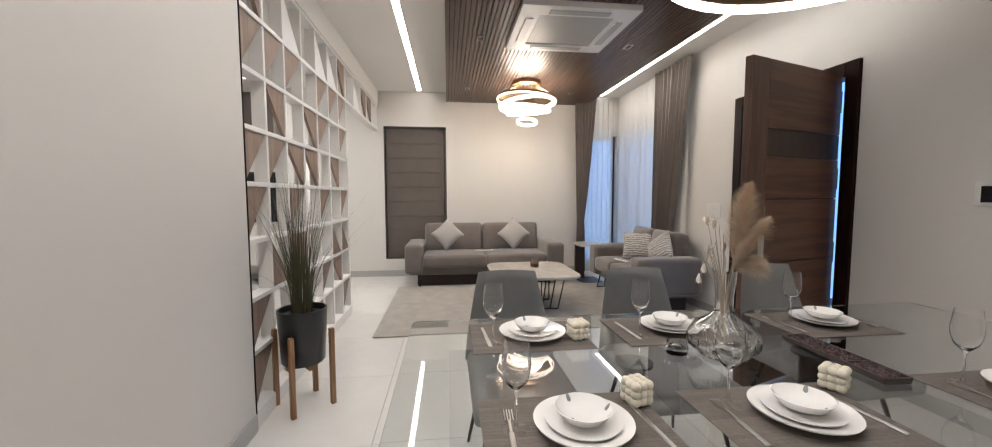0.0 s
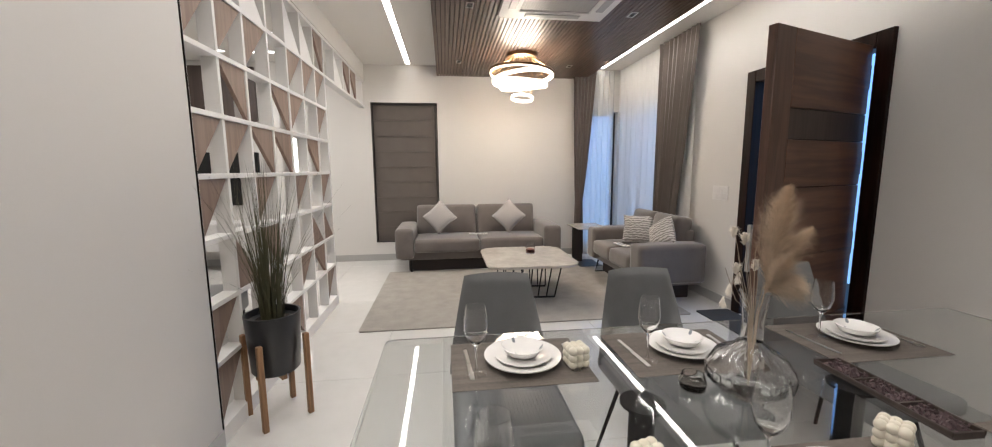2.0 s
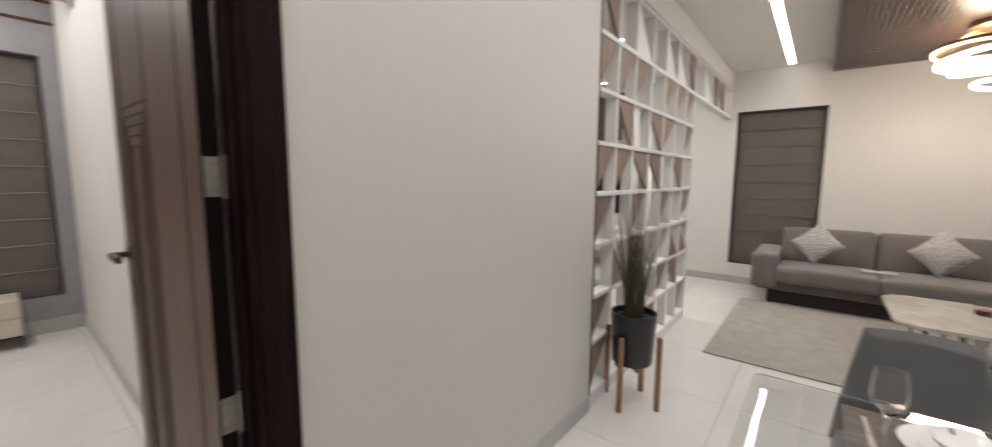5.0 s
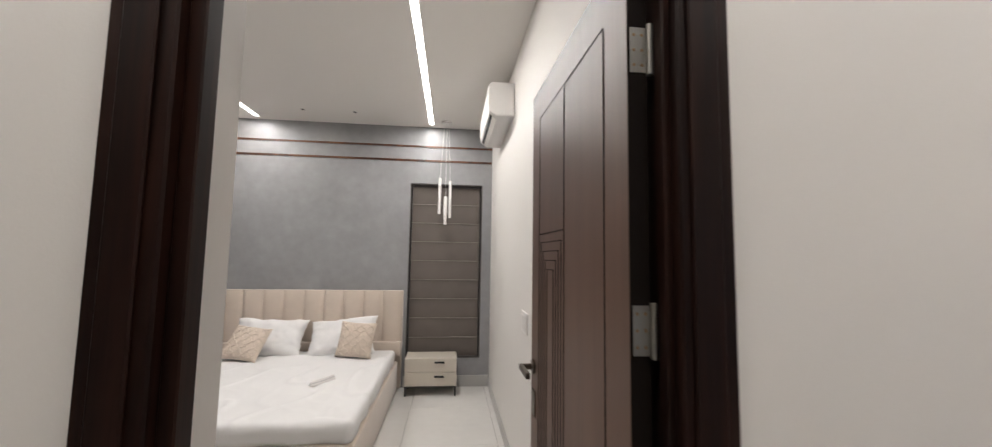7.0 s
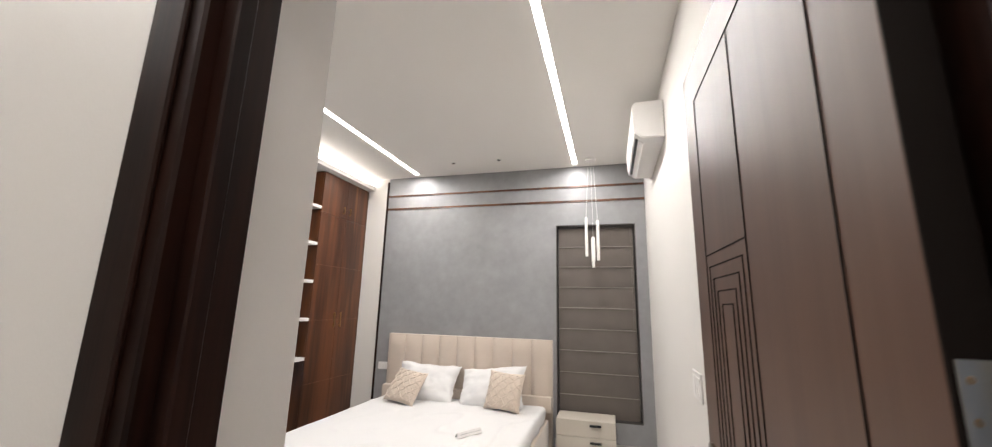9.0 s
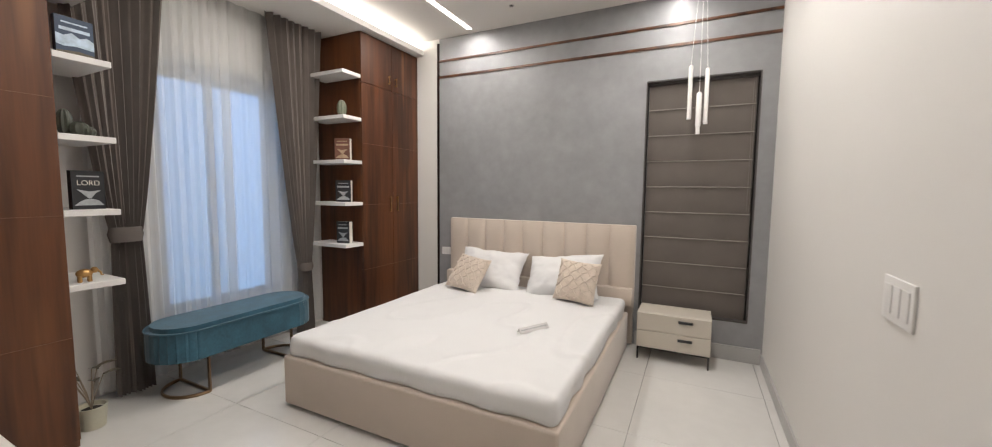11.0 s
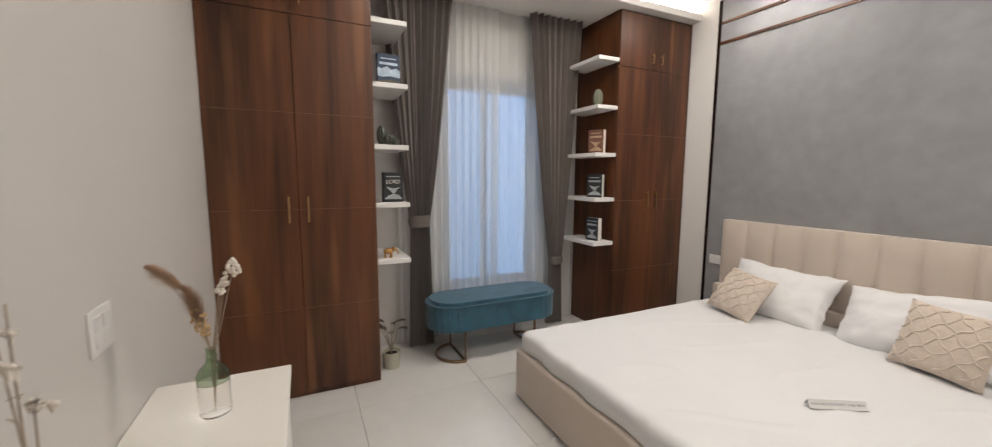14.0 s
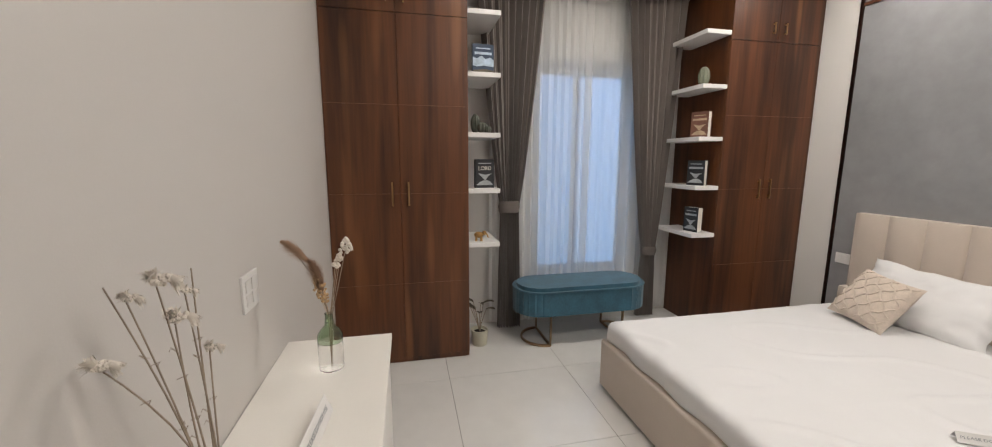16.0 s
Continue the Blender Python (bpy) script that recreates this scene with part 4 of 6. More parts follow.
# space behind the lattice: panelled wall, television, ledge
setting("panel_wall", box(FX - 0.05, FX - 0.001, 1.45, 2.75, 2.03, 2.76), M["lounge_panel"], "dark brown wall panel above the television", "wall panel")
tv = thing("television", "black wall television on the white wall", "television", m=pose(FX - 0.001, 2.10, 1.24, 0, 0, -90))
part("case", box(-0.62, 0.62, -0.05, 0, -0.37, 0.37, 0.006), M["black"], tv)
part("screen", box(-0.60, 0.60, -0.053, -0.0505, -0.35, 0.35), M["black"], tv)
lg = thing("media_ledge", "low white media cabinet under the television", "cabinet")
part("body", box(FX - 0.42, FX - 0.001, 1.0, 2.9, 0.28, 0.66, 0.004), M["white"], lg)
for k in range(3):
    part("drawer_front", box(FX - 0.440, FX - 0.421, 1.01 + 0.63 * k, 1.63 + 0.63 * k, 0.29, 0.65, 0.003), M["white"], lg)
vl = thing("vertical_wall_light", "bright vertical light strip on the wall behind the lattice", "wall light")
part("diffuser", box(FX - 0.02, FX - 0.001, 0.95, 1.02, 1.15, 1.80), M["led_cove"], vl)
arm_ = thing("armchair", "low dark grey armchair behind the lattice", "chair", m=pose(3.75, 0.85, 0))
part("seat", moved(cushion(0.6, 0.6, 0.22, 0.06, 0.03), pose(0, 0, 0.20)), M["leather"], arm_, smooth=True)
part("backrest", moved(cushion(0.6, 0.16, 0.35, 0.05, 0.01), pose(0, 0.26, 0.32)), M["leather"], arm_, smooth=True)
for sx in (-0.25, 0.25):
    for sy in (-0.25, 0.25):
        part("leg", box(sx - 0.015, sx + 0.015, sy - 0.015, sy + 0.015, 0, 0.21), M["black_metal"], arm_)
for x, y in ((6.12, 1.95), (6.13, 1.62), (6.15, 1.26), (6.13, 1.02), (5.37, 0.74), (4.44, 0.71)):
    dl = thing("downlight", "round recessed downlight, lit", "ceiling light", "round downlights", pose(x, y, CZ))
    part("trim", moved(ring(0.055, 0.006, 1.0, 24, 6), pose(0, 0, -0.004)), M["plastic"], dl, smooth=True)
    part("lens", lathe([(0, -0.004), (0.05, -0.004), (0.05, -0.001), (0, -0.001)], 20), M["led"], dl)

# ---- dining ----
TT = 0.735


def glass_table():
    t = thing("dining_table", "large tinted glass dining table laid for six", "table")
    g = part("tabletop", outline_slab(rounded(0.92, 1.955, -3.30, -0.885, 0.03, 3), TT - 0.012, TT, 0.002), M["table_glass"], t, "tinted glass top")
    g.visible_shadow = False
    for y in (-1.63, -2.27):
        b = part("column", moved(lathe([(0, 0.012), (0.035, 0.012), (0.035, TT - 0.02), (0, TT - 0.02)], 24), pose(1.46, y, 0)), M["black_metal"], t, "slim black metal column", True)
        part("foot_plate", moved(lathe([(0, 0.0), (0.09, 0.0), (0.09, 0.008), (0.08, 0.012), (0, 0.012)], 32), pose(1.46, y, 0)), M["black_metal"], b, smooth=True)
        part("top_plate", moved(lathe([(0, TT - 0.02), (0.06, TT - 0.02), (0.06, TT - 0.013), (0, TT - 0.013)], 24), pose(1.46, y, 0)), M["black_metal"], b, smooth=True)


glass_table()


def chair():
    c = thing("dining_chair", "grey leather dining chair with a tapered back and thin black legs", "chair", "chairs round the dining table")

    def back(u, v):
        w = 0.225 - 0.075 * v ** 1.3
        curve = 0.05 * (2 * u - 1) ** 2
        return (0.20 + 0.10 * v - curve, (2 * u - 1) * w, 0.44 + 0.43 * v)
    bm = grid(10, 12, back)
    bmesh.ops.solidify(bm, geom=bm.faces[:], thickness=0.045)
    bmesh.ops.bevel(bm, geom=[e for e in bm.edges if e.calc_face_angle(0) > 1.0], offset=0.012, segments=2, affect='EDGES')
    part("backrest", bm, M["leather"], c, smooth=True)
    part("seat", moved(cushion(0.60, 0.43, 0.075, 0.03, 0.012), pose(-0.09, 0, 0.40)), M["leather"], c, smooth=True)
    for sx in (-1, 1):
        for sy in (-1, 1):
            part("leg", tube(bmesh.new(), [(sx * 0.16 - 0.08, sy * 0.14, 0.41), (sx * 0.26 - 0.08, sy * 0.21, 0.0)], 0.011, 6, 0.008), M["black_metal"], c)
    part("seat_frame", box(-0.26, 0.10, -0.16, 0.16, 0.385, 0.402), M["black_metal"], c)
    return c


first = chair()
first.matrix_basis = pose(2.06, -1.34, 0)
for y, x, a in ((-2.03, 2.05, 0), (-2.83, 2.06, 3)):
    copy_thing(first, pose(x, y, 0, 0, 0, a))


def place_mat():
    m = thing("placemat", "dark brown woven rectangular placemat on the glass", "placemat", "place settings")
    for k in range(24):
        x = -0.155 + 0.310 * k / 24
        part("strip", box(x, x + 0.0125, -0.215, 0.215, 0.0005, 0.0025), M["mat"], m)
    return m


def dinner_plate():
    p = thing("dinner_plate", "broad white porcelain dinner plate", "plate", "place settings")
    part("plate", lathe([(0, 0.004), (0.075, 0.004), (0.085, 0.008), (0.135, 0.020), (0.137, 0.024), (0.085, 0.013), (0.075, 0.010), (0, 0.010)], 40), M["porcelain"], p, smooth=True)
    return p


def side_plate():
    p = thing("side_plate", "small white porcelain plate stacked on the dinner plate", "plate", "place settings")
    part("plate", lathe([(0, 0.010), (0.06, 0.010), (0.098, 0.022), (0.100, 0.026), (0.06, 0.016), (0, 0.016)], 36), M["porcelain"], p, smooth=True)
    return p


def bowl():
    p = thing("bowl", "white porcelain bowl with a grey leaf print", "bowl", "place settings")
    part("bowl", lathe([(0, 0.016), (0.032, 0.016), (0.055, 0.024), (0.073, 0.047), (0.070, 0.048), (0.052, 0.029), (0.03, 0.021), (0, 0.020)], 36), M["porcelain"], p, smooth=True)
    for a in (20, 150, 260):
        part("leaf_print", moved(outline_slab([(0.014 * math.cos(t), 0.006 * math.sin(t)) for t in [k * math.pi / 5 for k in range(10)]], 0, 0.0006), pose(0, 0, 0, 0, 0, a) @ pose(0.061, 0, 0.0387, 0, -52, 0)), M["print"], p)
    return p


def wine_glass():
    p = thing("wine_glass", "clear empty wine glass with a long stem", "glass", "wine glasses")
    g = part("glass", lathe([(0, 0.0), (0.036, 0.0), (0.036, 0.002), (0.008, 0.007), (0.0038, 0.02), (0.0036, 0.085), (0.010, 0.096), (0.030, 0.115), (0.040, 0.145), (0.039, 0.175), (0.033, 0.215), (0.0322, 0.215),
                             (0.0380, 0.175), (0.0388, 0.145), (0.029, 0.117), (0.009, 0.101), (0, 0.099)], 28), M["clear"], p, smooth=True)
    g.visible_shadow = False
    return p


def bubble_candle():
    p = thing("bubble_candle", "ivory bubble cube candle", "candle", "bubble candles")
    bm = bmesh.new()
    bmesh.ops.create_icosphere(bm, subdivisions=2, radius=0.0155)
    ball = mesh_of("bubble", bm, M["wax"], True)
    for i, j, k in ((c % 3, c // 3 % 3, c // 9) for c in range(27)):
        o = new("bubble", ball)
        o.parent, o.location = p, ((i - 1) * 0.023, (j - 1) * 0.023, 0.0155 + 0.023 * k)
    part("wick", tube(bmesh.new(), [(0, 0, 0.07), (0.001, 0, 0.082)], 0.001, 5), M["page"], p)
    return p


def cutlery(kind):
    p = thing(kind, f"polished steel {kind} beside the plate", "cutlery", "cutlery")
    part("handle", box(-0.10, 0.0, -0.006, 0.006, 0.0, 0.004, 0.0015), M["steel"], p)
    if kind == "knife":
        part("blade", box(0.0, 0.10, -0.008, 0.006, 0.001, 0.003, 0.001), M["steel"], p)
    else:
        part("neck", box(0.0, 0.05, -0.003, 0.003, 0.001, 0.004), M["steel"], p)
        for k in range(4):
            part("tine", box(0.05, 0.095, -0.011 + 0.0065 * k, -0.0085 + 0.0065 * k, 0.002, 0.004), M["steel"], p)
    return p


proto = {}
places = [(1.72, -1.335, 0, 1.657, -1.195), (1.725, -1.89, 0, 1.664, -1.75), (1.72, -2.56, 0, 1.75, -2.457),
          (1.105, -1.323, 180, 1.119, -1.186), (1.09, -1.86, 180, 1.162, -1.737), (1.10, -2.585, 180, 1.186, -2.469)]
for n, (x, y, rz, gx, gy) in enumerate(places):
    z = TT
    for key, make, m in (("mat", place_mat, pose(x, y, z)), ("plate", dinner_plate, pose(x, y - 0.015, z + 0.003) @ Matrix.Diagonal((0.91, 0.91, 1, 1))), ("side", side_plate, pose(x, y - 0.015, z + 0.008) @ Matrix.Diagonal((0.93, 0.93, 0.9, 1))), ("bowl", bowl, pose(x, y - 0.015, z + 0.011, 0, 0, 40 * n) @ Matrix.Diagonal((0.95, 0.95, 0.97, 1))),
                         ("glass", wine_glass, pose(gx, gy, z + 0.001, 0, 0, 20 * n) @ Matrix.Diagonal((0.92, 0.92, 1.0, 1))), ("knife", lambda: cutlery("knife"), pose(x, y + (0.16 if rz == 0 else -0.175), z + 0.003, 0, 0, rz + 180 + 4)),
                         ("fork", lambda: cutlery("fork"), pose(x, y + (-0.175 if rz == 0 else 0.15), z + 0.003, 0, 0, rz + 180 - 3))):
        if key not in proto:
            proto[key] = make()
            proto[key].matrix_basis = m
        else:
            copy_thing(proto[key], m)
cnd = bubble_candle()
cnd.matrix_basis = pose(1.668, -1.512, TT + 0.003, 0, 0, 8) @ Matrix.Diagonal((0.92, 0.92, 0.92, 1))
for x, y, a in ((1.20, -1.512, 14), (1.205, -2.083, 30)):
    copy_thing(cnd, pose(x, y, TT + 0.003, 0, 0, a) @ Matrix.Diagonal((0.92, 0.92, 0.92, 1)))


def plume(bm, base, tip, wide, count, rnd, sag=0.5, thick=1.0):
    """A feathery head of many fine drooping hairs along a bent axis."""
    base, tip = Vector(base), Vector(tip)
    ax = tip - base
    along = ax.normalized()
    side = ax.cross(Vector((0, 0, 1))).normalized() if abs(along.z) < 0.99 else Vector((1, 0, 0))
    up = side.cross(along)
    for _ in range(count):
        u = rnd.random() ** 0.85
        p = base + ax * u + up * (0.06 * ax.length * math.sin(math.pi * u))
        a = rnd.uniform(0, 2 * math.pi)
        out = side * math.cos(a) + up * math.sin(a)
        r = wide * (0.30 + 0.70 * math.sin(math.pi * min(1, 0.15 + 0.80 * u))) * rnd.uniform(0.35, 1.2) * (1.08 - 0.55 * u ** 3)
        w = out.cross(along) * rnd.uniform(0.0004, 0.0010) * thick
        prev = None
        bend = rnd.uniform(0.4, 1.3) * sag
        for k in range(4):
            v = k / 3
            c = p + out * (r * 0.85 * v ** 0.8) + along * (r * 1.25 * v) - Vector((0, 0, r * bend * v * v))
            cur = (bm.verts.new(c - w * (1 - 0.8 * v)), bm.verts.new(c + w * (1 - 0.8 * v)))
            if prev:
                bm.faces.new((prev[0], prev[1], cur[1], cur[0]))
            prev = cur
    return bm


def glass_vase(m):
    v = thing("glass_vase", "ribbed clear glass bottle vase on the dining table", "vase", m=m)
    bm = lathe([(0, 0), (0.025, 0.0), (0.062, 0.003), (0.086, 0.018), (0.089, 0.030), (0.075, 0.046), (0.042, 0.058), (0.021, 0.063),
                (0.0185, 0.063), (0.040, 0.055), (0.072, 0.043), (0.085, 0.030), (0.082, 0.020), (0.060, 0.007), (0, 0.006)], 200)
    for q in bm.verts:
        r = math.hypot(q.co.x, q.co.y)
        if r > 0.023:
            k = 1 + 0.022 * math.sin(40 * math.atan2(q.co.y, q.co.x) + 80 * q.co.z)
            q.co.x *= k
            q.co.y *= k
    part("ribbed_body", bm, M["ribbed"], v, "twisted ribs in the squat glass body", True).visible_shadow = False
    bm = lathe([(0.021, 0.0635), (0.0195, 0.08), (0.025, 0.155), (0.0325, 0.229), (0.0305, 0.2295), (0.023, 0.156), (0.017, 0.08), (0.0185, 0.0635), (0.021, 0.0635)], 36)
    part("flared_neck", bm, M["clear"], v, "flared clear glass neck", True).visible_shadow = False


def glass_vase(m):
    v = thing("glass_vase", "ribbed clear glass bottle vase on the dining table", "vase", m=m)
    n = 48
    prof = [(0.03, 0.0), (0.07, 0.006), (0.105, 0.04), (0.110, 0.07), (0.085, 0.11), (0.045, 0.135), (0.028, 0.155), (0.027, 0.20), (0.034, 0.275), (0.040, 0.29)]
    bm = lathe([(0, 0)] + prof + [(0.0385, 0.29), (0.032, 0.275), (0.025, 0.20), (0.026, 0.158), (0.043, 0.131), (0.082, 0.106), (0.106, 0.07), (0.101, 0.042), (0.067, 0.010), (0, 0.008)], n)
    for q in bm.verts:
        r = math.hypot(q.co.x, q.co.y)
        if r > 0.04 and q.co.z < 0.15:
            k = 1 + 0.035 * math.sin(24 * math.atan2(q.co.y, q.co.x) + 40 * q.co.z)
            q.co.x *= k
            q.co.y *= k
    g = part("glass", bm, M["clear"], v, smooth=True)
    g.visible_shadow = False


VX, VY = 1.455, -1.935
glass_vase(pose(VX, VY, TT))
rnd = random.Random(5)
arr = thing("dried_arrangement", "tall dried pampas plumes and twigs standing in the glass vase", "dried flowers", m=pose(VX, VY, TT))
plumes = [((0.0, -0.035, 0.31), (0.01, -0.082, 0.565), 0.066, 5200), ((0.01, -0.045, 0.33), (0.0, -0.150, 0.455), 0.042, 2400),
          ((0.0, -0.020, 0.30), (-0.01, -0.110, 0.315), 0.046, 2600), ((-0.02, -0.010, 0.29), (-0.04, -0.060, 0.40), 0.045, 2400)]
for b0, tip, w, cnt in plumes:
    part("stem", tube(bmesh.new(), [(0, 0, 0.02), (b0[0] * 0.4, b0[1] * 0.4, 0.22), b0, tip], 0.0022, 5, 0.001), M["straw"], arr)
    part("plume", plume(bmesh.new(), b0, tip, w, cnt, rnd, 0.7), M["pampas"], arr, "feathery tan pampas plume")
for k in range(9):
    side, h = rnd.uniform(0.0, 0.10), rnd.uniform(0.34, 0.48)
    tip = Vector((rnd.uniform(-0.06, 0.05), side, h))
    part("twig", tube(bmesh.new(), [(0, 0, 0.02), (tip.x * 0.12, tip.y * 0.12, 0.23), (tip.x * 0.6, tip.y * 0.6, tip.z * 0.75), tuple(tip)], 0.0016, 4, 0.0008), M["straw"], arr)
    if k % 2:
        part("dry_bloom", plume(bmesh.new(), tip - Vector((0, 0, 0.03)), tip, 0.018, 160, rnd, 0.9, 4.0), M["cotton"], arr, "pale papery bloom")
for y, h in ((0.085, 0.265), (0.07, 0.30), (0.045, 0.33)):
    part("twig", tube(bmesh.new(), [(0, 0, 0.02), (0, y * 0.2, 0.23), (0.01, y * 0.7, h + 0.05), (0.01, y, h)], 0.0012, 4, 0.0008), M["straw"], arr)
    part("dry_bloom", plume(bmesh.new(), (0.01, y, h + 0.012), (0.01, y, h - 0.014), 0.012, 120, rnd, 0.2, 4.0), M["cotton"], arr, "pale papery bloom")
tl = thing("tealight_holder", "small clear glass tealight holder", "candle holder", m=pose(1.50, -1.80, TT))
part("glass", lathe([(0, 0), (0.034, 0), (0.038, 0.02), (0.030, 0.042), (0.027, 0.042), (0.031, 0.02), (0, 0.012)], 24), M["clear"], tl, smooth=True).visible_shadow = False
tr = thing("wooden_tray", "long dark wooden tray with three wells of dried petals", "tray", m=pose(1.39, -2.296, TT, 0, 0, -2) @ Matrix.Diagonal((0.68, 0.80, 0.75, 1)))
part("base", box(-0.27, 0.27, -0.05, 0.05, 0.001, 0.008), M["lounge_panel"], tr)
for y in (-0.055, 0.047):
    part("rim", box(-0.27, 0.27, y, y + 0.008, 0.008, 0.026, 0.002), M["lounge_panel"], tr)
for x in (-0.27, -0.092, 0.084, 0.262):
    part("divider", box(x, x + 0.008, -0.047, 0.047, 0.008, 0.024), M["lounge_panel"], tr)
for c in (-0.178, 0.0, 0.178):
    bm = bmesh.new()
    for _ in range(110):
        p = Matrix.Translation((c + rnd.uniform(-0.072, 0.072), rnd.uniform(-0.038, 0.038), rnd.uniform(0.010, 0.026))) @ Euler((rnd.uniform(0, 6), rnd.uniform(0, 6), rnd.uniform(0, 6))).to_matrix().to_4x4()
        bmesh.ops.create_cube(bm, size=1, matrix=p @ Matrix.Diagonal((0.016, 0.011, 0.003, 1)))
    tagged(part("petals", bm, M["chips"], tr, "dark dried petals"), kind="stuff")

# ---- potted grass by the lattice ----
ps = thing("plant_stand", "oak plant stand with four upright legs", "plant stand", m=pose(2.745, -0.165, 0, 0, 0, 42.0))
for sx in (-1, 1):
    for sy in (-1, 1):
        part("leg", box(sx * 0.118 - 0.014, sx * 0.118 + 0.014, sy * 0.118 - 0.014, sy * 0.118 + 0.014, 0, 0.47, 0.003), M["oak"], ps)
part("cross_bar", box(-0.104, 0.104, -0.014, 0.014, 0.24, 0.269, 0.002), M["oak"], ps)
part("cross_bar", box(-0.014, 0.014, -0.104, -0.015, 0.24, 0.269, 0.002), M["oak"], ps)
part("cross_bar", box(-0.014, 0.014, 0.015, 0.104, 0.24, 0.269, 0.002), M["oak"], ps)
pp = thing("grass_pot", "round black ceramic pot of tall dry grass", "potted plant", m=pose(2.745, -0.165, 0.27))
part("pot", lathe([(0, 0), (0.112, 0), (0.122, 0.012), (0.138, 0.30), (0.140, 0.325), (0.129, 0.325), (0.125, 0.29), (0, 0.285)], 40), M["pot"], pp, smooth=True)
part("soil", lathe([(0, 0.292), (0.124, 0.287), (0.124, 0.284), (0, 0.284)], 24), M["soil"], pp)
bm = bmesh.new()
for k in range(210):
    a, r0 = rnd.uniform(0, 2 * math.pi), 0.06 * math.sqrt(rnd.random())
    lean, h = rnd.uniform(0.03, 0.46) * rnd.random() ** 0.8, rnd.uniform(0.42, 0.86)
    droop = rnd.uniform(0, 0.16) if rnd.random() < 0.35 else 0
    p0 = Vector((r0 * math.cos(a), r0 * math.sin(a), 0.285))
    d = Vector((math.cos(a + rnd.uniform(-.5, .5)), math.sin(a + rnd.uniform(-.5, .5)), 0))
    side = Vector((-d.y, d.x, 0)) * rnd.uniform(0.0019, 0.0040)
    prev = None
    for i in range(6):
        u = i / 5
        c = p0 + d * lean * u ** 1.7 + Vector((0, 0, h * u - droop * u ** 4))
        if c.y > 0.152:
            c.y = 0.152
        w = side * (1 - 0.85 * u)
        cur = (bm.verts.new(c - w), bm.verts.new(c + w))
        if prev:
            bm.faces.new((prev[0], prev[1], cur[1], cur[0]))
        prev = cur
tagged(part("foliage", bm, M["grass"], pp, "dry olive-green grass blades"), kind="stuff")

# doormat inside the entrance
solid("doormat", outline_slab(rounded(3.08, 3.93, -3.78, -3.45, 0.02, 2), 0.0, 0.010, 0.002), M["doormat"], "dark grey doormat at the entrance", "doormat")

# ---- bedroom ----
TRX = -2.505
setting("trim_wood", joined((TRX, BX - 0.001, BY - 0.010, BY, 2.89, 2.912)), M["walnut"], "thin walnut strip on the grey wall", "trim")
setting("trim_wood", joined((TRX, BX - 0.001, BY - 0.010, BY, 2.712, 2.736)), M["walnut"], "thin walnut strip on the grey wall", "trim")
setting("trim_wood", joined((TRX - 0.022, TRX, BY - 0.014, BY, 0, 3.10)), M["wenge"], "dark vertical strip at the wall's edge", "trim")


def wardrobe(label, y0, y1, open_side):
    w = thing("wardrobe", label, "wardrobe", "built-in wardrobes")
    top = 2.988
    yb = (y0 + y1) / 2
    part("body", box(WX + 0.012, WF - 0.022, y0 + 0.002, y1 - 0.002, 0.0, top), M["walnut"], w)
    for a, b in ((y0 + 0.003, yb - 0.0015), (yb + 0.0015, y1 - 0.003)):
        rails = (0.045, 0.625, 1.29, 1.905, 2.50)
        d = part("door", box(WF - 0.021, WF - 0.003, a, b, 0.045, 2.497, 0.001), M["walnut"], w)
        for lo, hi in zip(rails, rails[1:]):
            part("veneer_panel", box(WF - 0.0029, WF, a + 0.001, b - 0.001, lo + 0.0012, hi - 0.0012, 0.0006), M["walnut"], d)
        for z in rails[1:4]:
            part("inlay", box(WF - 0.0028, WF + 0.0004, a + 0.001, b - 0.001, z - 0.0011, z + 0.0011), M["inlay"], d, "thin pale inlay line")
        hy = b - 0.055 if b < yb + 0.01 else a + 0.055
        part("handle", joined((WF + 0.018, WF + 0.026, hy - 0.006, hy + 0.006, 1.205, 1.375), (WF, WF + 0.018, hy - 0.004, hy + 0.004, 1.22, 1.23), (WF, WF + 0.018, hy - 0.004, hy + 0.004, 1.35, 1.36)), M["brass"], d, "slim brass bar handle")
        u = part("upper_door", box(WF - 0.021, WF, a, b, 2.503, top - 0.004, 0.001), M["walnut"], w)
        part("handle", joined((WF + 0.016, WF + 0.023, hy - 0.005, hy + 0.005, 2.56, 2.65), (WF, WF + 0.016, hy - 0.004, hy + 0.004, 2.565, 2.575), (WF, WF + 0.016, hy - 0.004, hy + 0.004, 2.635, 2.645)), M["brass"], u, "short brass bar handle")
    part("plinth", box(WF - 0.06, WF - 0.03, y0 + 0.003, y1 - 0.003, 0.0, 0.043), M["walnut"], w)


W1, W2 = 1.272, 3.42
wardrobe("walnut wardrobe at the end of the console wall", BW, W1, 1)
wardrobe("walnut wardrobe beside the grey bed wall", W2, BY, 0)
SHZ = (2.57, 2.15, 1.728, 1.318, 0.908)
for y0, y1 in ((W1 - 0.0015, W1 + 0.238), (W2 - 0.228, W2 + 0.0015)):
    for z in SHZ:
        solid("wall_shelf", box(WX + 0.145, WF - 0.004, y0, y1, z - 0.034, z, 0.002), M["white"], "thick white floating shelf on the wardrobe side", "shelf", "floating shelves")


